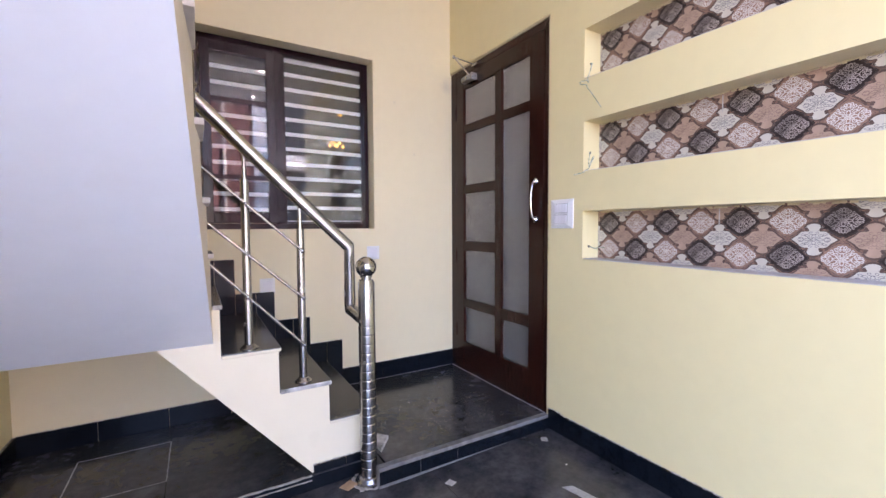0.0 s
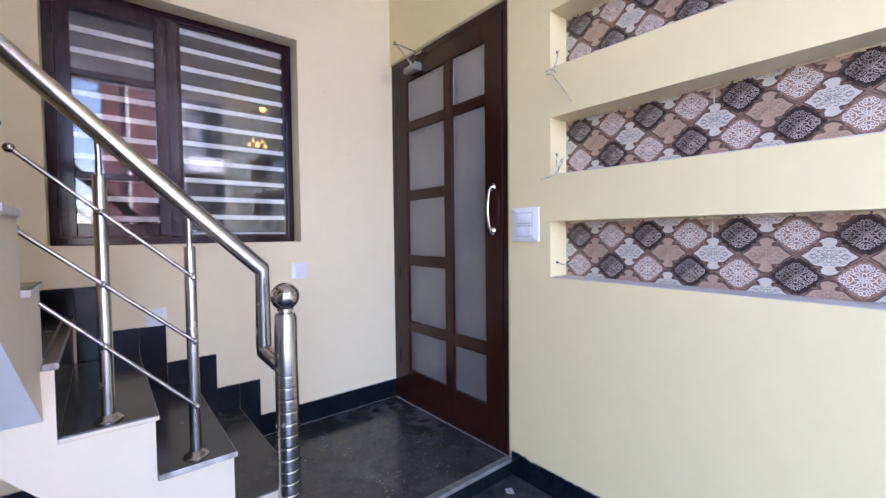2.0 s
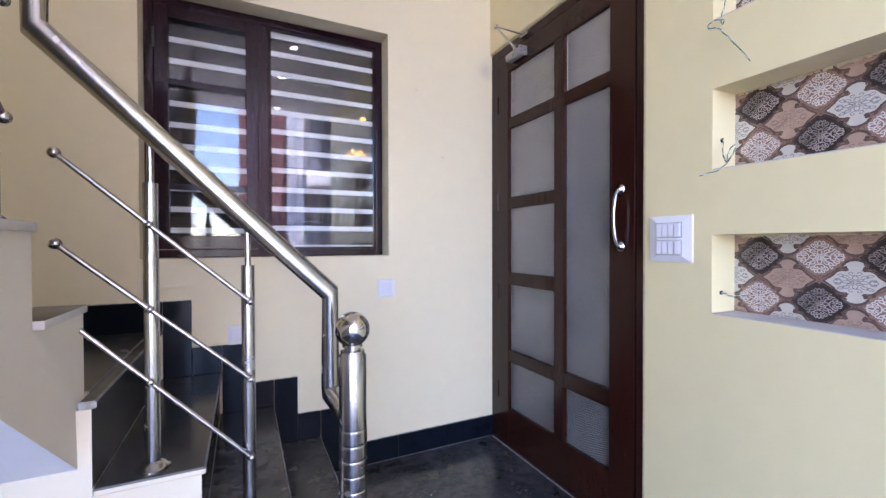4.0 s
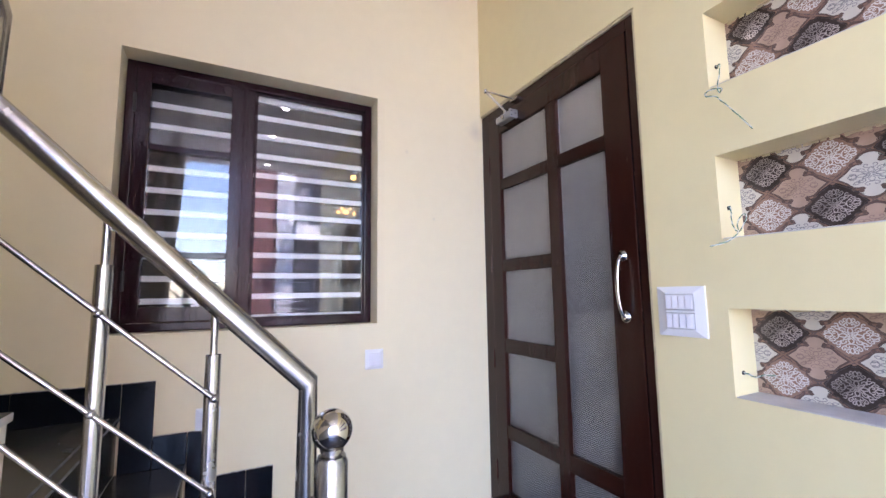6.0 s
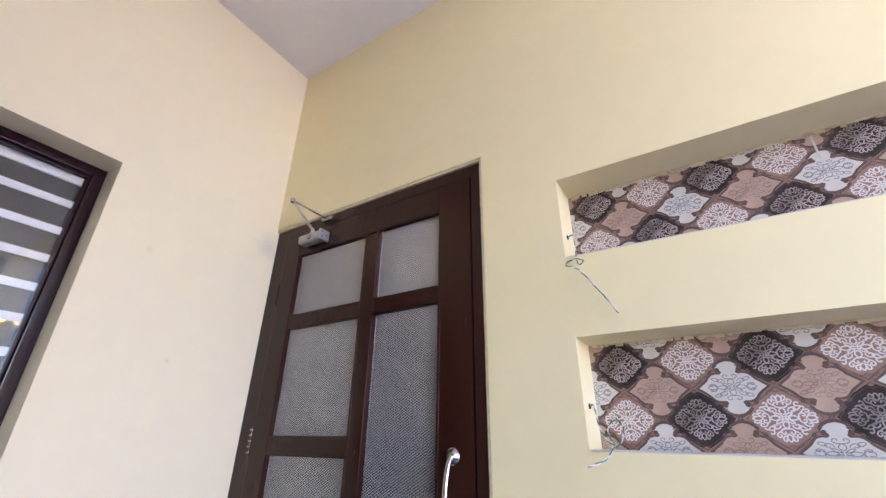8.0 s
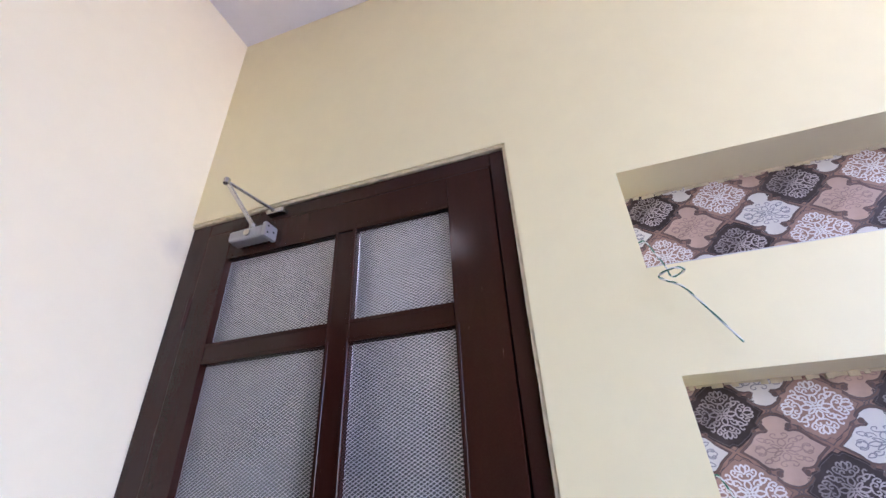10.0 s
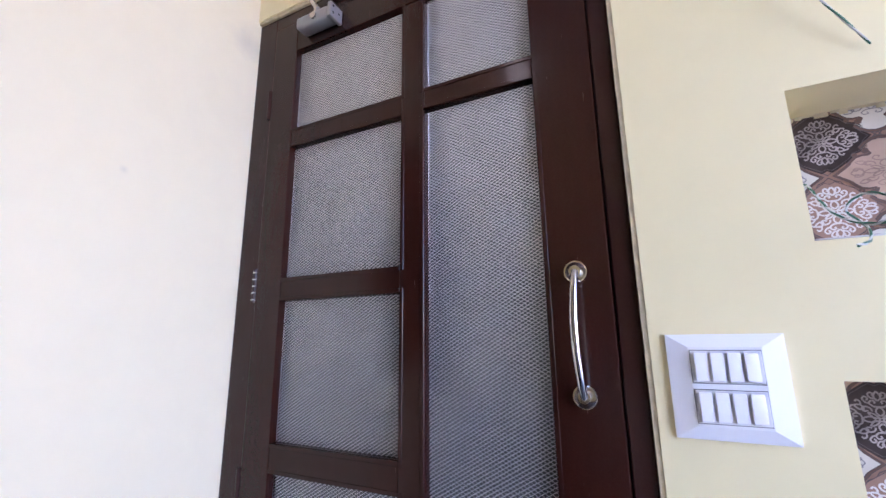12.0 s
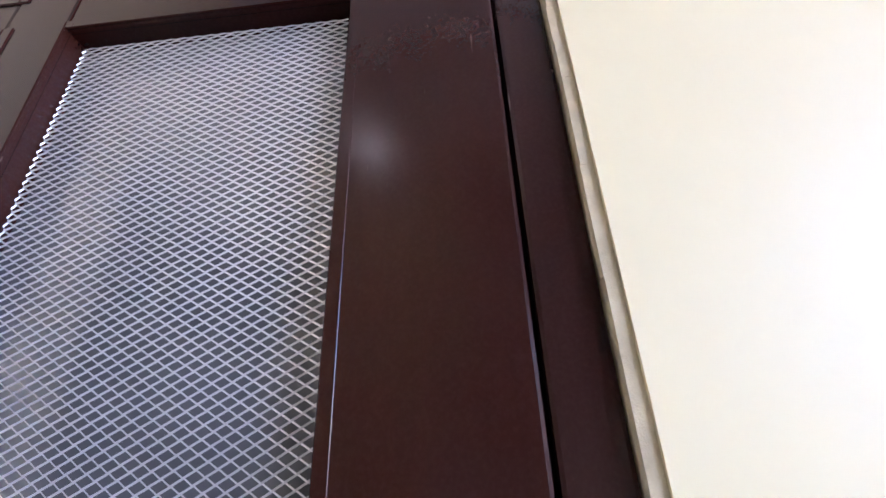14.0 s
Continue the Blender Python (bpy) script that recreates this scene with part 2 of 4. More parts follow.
def bevelled(bm, w, seg=2):
    bmesh.ops.bevel(bm, geom=bm.edges[:], offset=w, segments=seg, affect="EDGES", profile=0.6)
    return bm


def bbox(x0, x1, y0, y1, z0, z1, bev=0.0, seg=2):
    bm = bmesh.new()
    box(bm, x0, x1, y0, y1, z0, z1)
    if bev:
        bevelled(bm, bev, seg)
    return bm


def tube(bm, p, q, r, seg=16, r2=None):
    p, q = Vector(p), Vector(q)
    m = Matrix.Translation((p + q) / 2) @ (q - p).to_track_quat("Z", "Y").to_matrix().to_4x4()
    bmesh.ops.create_cone(bm, cap_ends=True, segments=seg, radius1=r, radius2=r if r2 is None else r2, depth=(q - p).length, matrix=m)
    return bm


def sweep(bm, pts, r, seg=10, closed=False):
    """A round tube along a polyline."""
    pts = [Vector(p) for p in pts]
    rings = []
    up = Vector((0, 0, 1))
    for i, p in enumerate(pts):
        a, b = pts[max(i - 1, 0)], pts[min(i + 1, len(pts) - 1)]
        d = (b - a).normalized()
        if i == 0 or abs(d.dot(up)) > 0.97:
            up = Vector((0, 1, 0)) if abs(d.z) > 0.9 else Vector((0, 0, 1))
        s = d.cross(up).normalized()
        u = s.cross(d).normalized()
        up = u
        k = 1.0
        if 0 < i < len(pts) - 1:
            c = (p - a).normalized().dot((b - p).normalized())
            k = 1 / max(0.5, math.sqrt((1 + c) / 2))
        ring = []
        bis = ((b - p).normalized() - (p - a).normalized()) if 0 < i < len(pts) - 1 else Vector()
        bis = bis.normalized() if bis.length > 1e-5 else None
        for j in range(seg):
            t = 2 * math.pi * j / seg
            off = (s * math.cos(t) + u * math.sin(t)) * r
            if bis is not None:
                off += bis * off.dot(bis) * (k - 1)
            ring.append(bm.verts.new(p + off))
        rings.append(ring)
    for a, b in zip(rings, rings[1:]):
        for j in range(seg):
            bm.faces.new((a[j], a[(j + 1) % seg], b[(j + 1) % seg], b[j]))
    bm.faces.new(rings[0][::-1])
    bm.faces.new(rings[-1])
    return bm


def lathe(bm, profile, centre, seg=24):
    """Turns (radius, height) pairs round the vertical through centre."""
    cx, cy = centre
    rings = [[bm.verts.new((cx + r * math.cos(2 * math.pi * j / seg), cy + r * math.sin(2 * math.pi * j / seg), z)) for j in range(seg)] for r, z in profile]
    for a, b in zip(rings, rings[1:]):
        for j in range(seg):
            bm.faces.new((a[j], a[(j + 1) % seg], b[(j + 1) % seg], b[j]))
    bm.faces.new(rings[0][::-1])
    bm.faces.new(rings[-1])
    return bm


def prism(bm, outline, axis, lo, hi):
    """Extrudes a flat outline along an axis: y (outline in x, z) or x (outline in y, z)."""
    def at(u, v, w):
        return (u, w, v) if axis == "y" else (w, u, v)
    a = [bm.verts.new(at(u, v, lo)) for u, v in outline]
    b = [bm.verts.new(at(u, v, hi)) for u, v in outline]
    n = len(outline)
    bm.faces.new(a)
    bm.faces.new(b[::-1])
    for i in range(n):
        bm.faces.new((a[i], b[i], b[(i + 1) % n], a[(i + 1) % n]))
    bmesh.ops.recalc_face_normals(bm, faces=bm.faces[:])
    return bm


def part(name, bm, material, parent=None, label="", smooth=False, kind=""):
    me = bpy.data.meshes.new(name)
    bmesh.ops.recalc_face_normals(bm, faces=bm.faces[:])
    bm.to_mesh(me)
    bm.free()
    for mt in material if isinstance(material, (list, tuple)) else (material,):
        me.materials.append(mt)
    if smooth:
        for p in me.polygons:
            p.use_smooth = True
        me.set_sharp_from_angle(angle=radians(35))
    ob = new(name, me)
    if parent is not None:
        ob.parent = parent
        ob.matrix_parent_inverse = parent.matrix_world.inverted()
    return tagged(ob, label, kind=kind)


def empty(name, at, label, category, group="", kind=""):
    ob = new(name)
    ob.empty_display_size = 0.1
    ob.matrix_world = pose(*at)
    bpy.context.view_layer.update()
    return tagged(ob, label, category, group, kind)


def holed(bm, axis, lo, hi, u0, u1, v0, v1, holes):
    """A slab across axis from lo to hi, in u by v, with rectangular holes (u0, u1, v0, v1)."""
    us = sorted({u0, u1, *[h[0] for h in holes], *[h[1] for h in holes]})
    vs = sorted({v0, v1, *[h[2] for h in holes], *[h[3] for h in holes]})
    us = [u for u in us if u0 <= u <= u1]
    vs = [v for v in vs if v0 <= v <= v1]
    solid = {}
    for i in range(len(us) - 1):
        for j in range(len(vs) - 1):
            cu, cv = (us[i] + us[i + 1]) / 2, (vs[j] + vs[j + 1]) / 2
            solid[i, j] = not any(h[0] < cu < h[1] and h[2] < cv < h[3] for h in holes)
    cache = {}

    def vert(i, j, w):
        if (i, j, w) not in cache:
            u, v = us[i], vs[j]
            cache[i, j, w] = bm.verts.new((w, u, v) if axis == "x" else (u, w, v))
        return cache[i, j, w]
    for (i, j), s in solid.items():
        if not s:
            continue
        bm.faces.new([vert(i, j, lo), vert(i + 1, j, lo), vert(i + 1, j + 1, lo), vert(i, j + 1, lo)])
        bm.faces.new([vert(i, j, hi), vert(i, j + 1, hi), vert(i + 1, j + 1, hi), vert(i + 1, j, hi)])
        for di, dj, a, b in ((-1, 0, (i, j), (i, j + 1)), (1, 0, (i + 1, j), (i + 1, j + 1)), (0, -1, (i, j), (i + 1, j)), (0, 1, (i, j + 1), (i + 1, j + 1))):
            if not solid.get((i + di, j + dj), False):
                bm.faces.new([vert(*a, lo), vert(*b, lo), vert(*b, hi), vert(*a, hi)])
    return bm


# ---- structure ----
bm = bmesh.new()
door_hole = (-DOOR_W - 0.009, 0.0, Z_LAND - 0.2, DOOR_H)
holed(bm, "x", 0.0, NICHE_D + 0.006, PORCH_END, 0.0, -0.4, CEIL, [door_hole] + [(NICHE_Y[0], NICHE_Y[1], a, b) for a, b in NICHES])
for v in bm.verts:
    if abs(v.co.y - NICHE_Y[0]) < 1e-5 and any(abs(v.co.z - a) < 1e-5 for a, b in NICHES):
        v.co.z -= SAG
wall_east = part("wall_east", bm, M_CREAM, kind="structure", label="cream painted plaster wall with door and three long niches")
bm = bmesh.new()
holed(bm, "x", NICHE_D + 0.008, 0.23, PORCH_END, 0.0, -0.4, CEIL, [door_hole])
part("wall_core", bm, M_CREAM, wall_east)
bm = bmesh.new()
holed(bm, "y", 0.0, 0.23, X_LEFT - 0.2, 0.23, -0.4, CEIL, [WIN])
part("wall_north", bm, M_NORTH_LIT, kind="structure", label="cream painted plaster wall behind the staircase")
# unseen wall, added in dull grey to cut side light and bounce
part("wall_unseen_west", bbox(X_LEFT - 0.2, X_LEFT, -3.3, -0.92, -0.4, CEIL), M_UNSEEN, kind="structure", label="unseen grey wall added beside the porch to limit its light")
part("wall_west", bbox(X_LEFT - 0.2, X_LEFT, -0.92, 0.0, -0.4, CEIL), M_CREAM, kind="structure", label="cream painted side wall beside the stairs")
part("ceiling", bbox(X_LEFT - 0.2, 0.23, PORCH_END, 0.23, CEIL, CEIL + 0.15), M_WHITE, kind="structure", label="white painted flat porch ceiling")


def slabs(name, rects, z, mat, label, bed, fall=0.0, g=0.0012, under=None):
    bm = bmesh.new()
    for v in box(bm, *bed):
        v.co.z += fall * v.co.x
    root = part(name, bm, under or M_STRIP, kind="structure", label=label)
    for x0, x1, y0, y1 in rects:
        bm = bbox(x0 + g, x1 - g, y0 + g, y1 - g, z - 0.018, z, 0.0012, 1)
        for v in bm.verts:
            v.co.z += fall * v.co.x
        part("granite_slab", bm, mat, root)
    return root


slabs("floor_landing", [(-0.955, 0.06, -1.0, 0.0)], Z_LAND, M_GRAN,
      "black granite landing floor with dusty smears", (-0.955, 0.23, -0.985, 0.23, -0.4, Z_LAND - 0.012))
slabs("floor_porch", [(-2.1, -1.42, -1.95, -1.0), (-1.42, -0.74, -1.95, -1.0), (-0.74, 0.0, -1.95, -1.0),
                      (-2.1, -1.42, -3.0, -1.95), (-1.42, -0.74, -3.0, -1.95), (-0.74, 0.0, -3.0, -1.95),
                      (-2.41, -0.955, -1.0, SIDE_Y - 0.0195), (-2.41, -2.1, -3.0, -1.0)], Z_PORCH, M_GRAN,
      "black granite porch floor with dusty smears", (X_LEFT, 0.0, -5.4, -0.86, -0.4, Z_PORCH - 0.012), FALL)
slabs("floor_under_stairs", [(-1.785, -0.96, -0.5, 0.0), (-2.143, -1.785, -0.578, -0.2), (-2.41, -1.785, -0.2, 0.0), (-2.41, -2.143, -0.578, -0.2),
                             (-2.41, -1.785, -0.86, -0.578), (-1.785, -0.96, -0.86, -0.5)], Z_UNDER, M_GRAN,
      "black granite floor under the stairs with pale slab joints", (X_LEFT, -0.955, -0.86, 0.0, -0.4, Z_UNDER - 0.004), 0.0, 0.0008, M_SKIRT)
rng = random.Random(5)
for x0, x1, y0, y1 in ((-2.143, -1.785, -0.2, -0.2), (-2.143, -1.785, -0.578, -0.578), (-1.785, -1.785, -0.578, -0.2), (-2.143, -2.143, -0.578, -0.2)):
    bm = bmesh.new()
    n = 24
    rows = []
    for k in range(n + 1):
        f = k / n
        x, y, w = x0 + (x1 - x0) * f, y0 + (y1 - y0) * f, 0.003 + 0.0025 * rng.random()
        j = rng.uniform(-0.0015, 0.0015)
        if x0 == x1:
            rows.append((bm.verts.new((x - w + j, y, Z_UNDER - 0.001)), bm.verts.new((x + j, y, Z_UNDER + 0.0015)), bm.verts.new((x + w + j, y, Z_UNDER - 0.001))))
        else:
            rows.append((bm.verts.new((x, y + w + j, Z_UNDER - 0.001)), bm.verts.new((x, y + j, Z_UNDER + 0.0015)), bm.verts.new((x, y - w + j, Z_UNDER - 0.001))))
    for p, q in zip(rows, rows[1:]):
        for u in (0, 1):
            bm.faces.new((p[u], p[u + 1], q[u + 1], q[u]))
    part("chalk_joint", bm, M_CHALK, bpy.data.objects["floor_under_stairs"])
rng = random.Random(8)
for zc, hh in ((Z_UNDER + 0.0012, 0.0022), (Z_UNDER - 0.019, 0.0014)):
    bm = bmesh.new()
    rows = []
    for k in range(61):
        x = -2.40 + 1.155 * k / 60
        w = hh * rng.uniform(0.6, 1.5)
        d = rng.uniform(0.002, 0.009) if zc > Z_UNDER else 0.002
        rows.append([bm.verts.new(c) for c in ((x, -0.860 + d, zc), (x, -0.8635, zc), (x, -0.8635, zc - 2 * w), (x, -0.860 + d, zc - 2 * w))])
    for p, q in zip(rows, rows[1:]):
        for u in range(4):
            bm.faces.new((p[u], p[(u + 1) % 4], q[(u + 1) % 4], q[u]))
    bm.faces.new(rows[0])
    bm.faces.new(rows[-1][::-1])
    part("chalky_edge", bm, M_GROUT, bpy.data.objects["floor_under_stairs"], "pale mortar line along the slab edge")
# strip on the edge of the landing
edge = part("step_edge", bbox(-1.0, -0.002, Y_EDGE - 0.022, Y_EDGE + 0.012, Z_PORCH - 0.02, Z_LAND + 0.004, 0.003), M_STRIP, kind="structure", label="dusty grey granite nosing along the landing step")
for k in range(5):
    part("riser_tile", bbox(-1.0 + 0.2 * k + 0.002, -1.0 + 0.2 * (k + 1) - 0.002, Y_EDGE - 0.028, Y_EDGE - 0.02, Z_PORCH - 0.002, Z_LAND - 0.013, 0.001, 1), M_SKIRT, edge)


def skirting(name, pieces, label):
    root = empty(name, pieces[0][:1] + pieces[0][2:3] + pieces[0][4:5], label, "", kind="structure")
    for p in pieces:
        part("skirting_tile", bbox(*p, 0.0015, 1), M_SKIRT, root)
    rng = random.Random(len(pieces))
    bm = bmesh.new()
    for x0, x1, y0, y1, z0, z1 in pieces:
        along_x = x1 - x0 > y1 - y0
        a0, a1 = (x0, x1) if along_x else (y0, y1)
        n = max(2, int((a1 - a0) / 0.012))
        for k in range(n):
            p, q = a0 + (a1 - a0) * k / n, a0 + (a1 - a0) * (k + 1) / n
            d, h = rng.uniform(0.15, 0.8), rng.uniform(0.0006, 0.0026)
            if along_x:
                box(bm, p, q - 0.0001, y1 - (y1 - y0) * d, y1 + 0.0006, z1 - 0.0004, z1 + h)
            elif x0 < -2:
                box(bm, x0 - 0.0004, x0 + (x1 - x0) * d, p, q - 0.0001, z1 - 0.0004, z1 + h)
            else:
                box(bm, x1 - (x1 - x0) * d, x1 + 0.0004, p, q - 0.0001, z1 - 0.0004, z1 + h)
    part("mortar_line", bm, M_GROUT, root, "thin pale mortar line on top of the tiles")
    return root


sk = []
for a, b in ((-0.845, -0.56), (-0.56, -0.28), (-0.28, 0.010)):
    sk.append((a + 0.001, b - 0.001, -0.012, -0.001, Z_LAND, 0.078))
skirting("baseboard_north", sk, "black granite skirting tiles at the foot of the wall")
sk = [(-0.011, 0.002, a - 0.3 + 0.001, a - 0.001, Z_PORCH, 0.0) for a in (-1.108 - 0.3 * k for k in range(8))]
sk.append((-0.011, 0.002, -1.106, -1.024, Z_PORCH, 0.006))
sk = [(-0.011, -0.0005, *p[2:]) for p in sk]
skirting("baseboard_east", sk, "black granite skirting tiles at the foot of the wall")
sk = [(a + 0.001, min(a + 0.3, -1.23) - 0.001, -0.012, -0.001, Z_UNDER, 0.035) for a in (-2.40, -2.1, -1.8, -1.5)]
sk += [(X_LEFT + 0.0005, X_LEFT + 0.012, a + 0.001, a + 0.28, Z_UNDER, 0.035) for a in (-0.85, -0.57, -0.29)]
skirting("baseboard_under_stairs", sk, "black granite skirting tiles under the stairs")
sk = [(a + 0.001, b - 0.001, SIDE_Y - 0.012, SIDE_Y - 0.0005, Z_PORCH - 0.025, Z_LAND + 0.004) for a, b in ((-1.235, -1.09), (-1.09, -0.952))]
skirting("baseboard_stairs", sk, "black granite skirting tile at the foot of the stairs")

joint = bmesh.new()
rng = random.Random(12)
for k in range(40):
    x0 = -0.93 + k * 0.92 / 40
    box(joint, x0, x0 + 0.92 / 40 - 0.0002, -0.0122 - rng.uniform(0.002, 0.005), -0.0122, Z_LAND - 0.001, Z_LAND + rng.uniform(0.0006, 0.0016))
for k in range(40):
    y0 = -0.99 + k * 0.97 / 40
    box(joint, -0.001 - rng.uniform(0.0015, 0.004), 0.005, y0, y0 + 0.97 / 40 - 0.0002, Z_LAND - 0.001, Z_LAND + rng.uniform(0.0006, 0.0014))
part("grout_joint", joint, M_CHALK, bpy.data.objects["floor_landing"], "dusty pale joint round the landing slab")

# ---- stairs ----
NOSE = [-0.945, -1.148, -1.354, -1.565]
TOP = [0.150, 0.331, 0.510, 0.708]
SLAB = 0.018
NOSE2 = [-0.785 - 0.222 * k for k in range(11)]
TOP2 = [0.918 + 0.179 * k for k in range(11)]


def side_x(y):
    return -1.600 - 0.060 * max(0.0, -0.84 - y)


stairs = empty("staircase", (-1.3, -0.4, Z_PORCH), "cream plastered staircase with black granite treads beside the door", "staircase")
bm = bmesh.new()
base = -0.13
out = [(NOSE[0] - 0.01, base)]
for i, (n, t) in enumerate(zip(NOSE, TOP)):
    out.append((n - 0.01, t - SLAB))
    if i < 3:
        out.append((NOSE[i + 1] - 0.01, t - SLAB))
out += [(-1.795, TOP[3] - SLAB), (-1.795, 0.575), (-1.238, Z_UNDER), (-1.238, base)]
prism(bm, out, "y", SIDE_Y, 0.0)
part("lower_flight", bm, M_STAIR_LIT, stairs)
part("corner_landing", bbox(X_LEFT, -1.7951, SIDE_Y, 0.0, 0.560, TOP[3] - SLAB), M_CREAM, stairs)
# upper flight, rising towards the street along the side wall
bm = bmesh.new()
prof = [(SIDE_Y + 0.0001, 0.560), (SIDE_Y + 0.0001, TOP[3] - SLAB), (NOSE2[0] - 0.008, TOP[3] - SLAB)]
for i, (n, t) in enumerate(zip(NOSE2, TOP2)):
    prof.append((n - 0.008, t - SLAB))
    if i < len(NOSE2) - 1:
        prof.append((NOSE2[i + 1] - 0.008, t - SLAB))
end_y = NOSE2[-1] - 0.35
prof += [(end_y, TOP2[-1] - SLAB), (end_y, TOP2[-1] - 0.2)]
SOF = 0.80
slope_top = TOP2[-1] - 0.2
prof += [(SIDE_Y - (slope_top - 0.560) / SOF, slope_top)]
prof = [p for k, p in enumerate(prof) if k not in (1,)]
a = [bm.verts.new((side_x(u), u, v)) for u, v in prof]
b = [bm.verts.new((X_LEFT, u, v)) for u, v in prof]
bm.faces.new(a)
bm.faces.new(b[::-1])
for i in range(len(prof)):
    j = (i + 1) % len(prof)
    bm.faces.new((a[i], b[i], b[j], a[j]))
# shade on the sides and sky blue on the soffit come from the colours
upper = part("upper_flight", bm, [M_SIDE_SHADE, M_SOFFIT_SKYLIT], stairs, "white soffit with skylight blue in its colour, cream sides with shade in theirs")
for p in upper.data.polygons:
    if p.normal.z < -0.4:
        p.material_index = 1


def rough_slab(x0, x1, y0, y1, z, mat, name="tread"):
    ob = part(name, bbox(x0, x1, y0, y1, z - SLAB, z, 0.004, 1), [mat, M_EDGE], stairs, smooth=True)
    ob.data.materials.append(M_STAIR_LIT)
    ob.data.materials.append(M_STRIP)
    for p in ob.data.polygons:
        if p.normal.y < -0.8:
            p.material_index = 1 if z in (TOP[1], TOP[3]) else 2
        elif abs(p.normal.z) < 0.9 and p.normal.y < -0.2:
            p.material_index = 1 if z in (TOP[1], TOP[3]) else (3 if p.normal.z > 0 else 2)
        elif 0.2 < p.normal.z < 0.9:
            p.material_index = 3
    return ob


for i in range(4):
    n0 = NOSE[i]
    n1 = NOSE[i + 1] - 0.01 if i < 3 else side_x(-0.84) + 0.001
    rough_slab(n1, n0, SIDE_Y - (0.013 if i == 1 else 0.005), -0.001, TOP[i], M_TREAD)
    low = Z_LAND if i == 0 else TOP[i - 1]
    part("riser", bbox(n0 - 0.02, n0 - 0.0085, SIDE_Y + 0.001, -0.001, low, TOP[i] - SLAB, 0.001, 1), M_TREAD, stairs)
rough_slab(X_LEFT + 0.001, side_x(-0.84), -0.76, -0.001, TOP[3], M_TREAD, "landing_slab")
for i in range(11):
    y1 = NOSE2[i]
    y0 = (NOSE2[i + 1] if i < 10 else end_y) - 0.008
    part("tread", bbox(X_LEFT + 0.001, side_x(y1) + 0.007, y0, y1, TOP2[i] - SLAB, TOP2[i], 0.004), [M_SILL, M_TREAD], stairs, smooth=True)
for ob in [o for o in stairs.children if o.name.startswith("tread")]:
    if ob.data.materials[0] == M_SILL:
        for p in ob.data.polygons:
            p.material_index = 1 if (p.normal.z > 0.7 or p.normal.y > 0.7) else 0

# skirting that steps up the wall beside the treads
sk = []
steps = [(-0.845, 0.0, 0.273), (-1.048, 0.14, 0.446), (-1.253, 0.315, 0.624), (-1.464, 0.492, 0.824)]
for i, (x, z0, z1) in enumerate(steps):
    nx = steps[i + 1][0] if i < 3 else None
    lo = Z_LAND if i == 0 else TOP[i - 1]
    sk.append((NOSE[i] + 0.001, x, -0.012, -0.001, lo + 0.0005, z1))
    if nx is not None:
        sk.append((nx + 0.001, NOSE[i] - 0.001, -0.012, -0.001, TOP[i] + 0.0005, z1))
sk += [(-1.86, NOSE[3] - 0.001, -0.012, -0.001, TOP[3] + 0.0005, 0.824), (-2.15, -1.862, -0.012, -0.001, TOP[3] + 0.0005, 0.824), (-2.40, -2.152, -0.012, -0.001, TOP[3] + 0.0005, 0.824)]
skirting("baseboard_steps", sk, "black granite skirting tiles stepping up beside the treads")

# ---- railing ----
rail = empty("stair_railing", (-1.3, -0.8, Z_PORCH), "brushed steel stair railing with round newel post on the stairs", "railing")
PX, PY = -1.012, -0.93
bm = bmesh.new()
ZP = Z_PORCH + FALL * PX
prof = [(0.058, ZP), (0.058, ZP + 0.012), (0.048, ZP + 0.026), (0.0355, ZP + 0.03)]
ZP = Z_PORCH + FALL * PX
z = ZP + 0.03
GR = 0.0395
while z < 0.56:
    prof += [(0.0363, z + 0.0012), (0.0366, z + 0.003), (0.0366, z + 0.008), (0.0366, z + GR - 0.008), (0.0366, z + GR - 0.003), (0.0363, z + GR - 0.0012), (0.0352, z + GR)]
    z += GR
prof += [(0.0355, z + 0.004), (0.0355, 0.765), (0.031, 0.772), (0.031, 0.778), (0.02, 0.780), (0.02, 0.786), (0.026, 0.788), (0.026, 0.794), (0.012, 0.797)]
lathe(bm, prof, (PX, PY), 32)
part("newel_post", bm, M_STEEL, rail, smooth=True)
bm = bmesh.new()
bmesh.ops.create_uvsphere(bm, u_segments=32, v_segments=20, radius=0.0455, matrix=pose(PX, PY, 0.833))
part("ball_finial", bm, M_CHROME, rail, "polished steel ball", True)
RY = -0.805
R_RAIL = 0.0255
LOW, HIGH = Vector((-1.046, RY, 0.917)), Vector((-1.673, RY, 1.528))
bm = bmesh.new()
sweep(bm, [(PX - 0.01, PY + 0.03, 0.600), (LOW.x, RY - 0.005, 0.632), (LOW.x, RY, 0.655), LOW, HIGH, (HIGH.x, RY, 1.712), (HIGH.x, RY - 0.9, 2.436), (HIGH.x, RY - 1.9, 3.0)], R_RAIL, 20)
part("handrail", bm, M_STEEL, rail, smooth=True)


def rail_z(x):
    return LOW.z + (HIGH.z - LOW.z) * (x - LOW.x) / (HIGH.x - LOW.x)


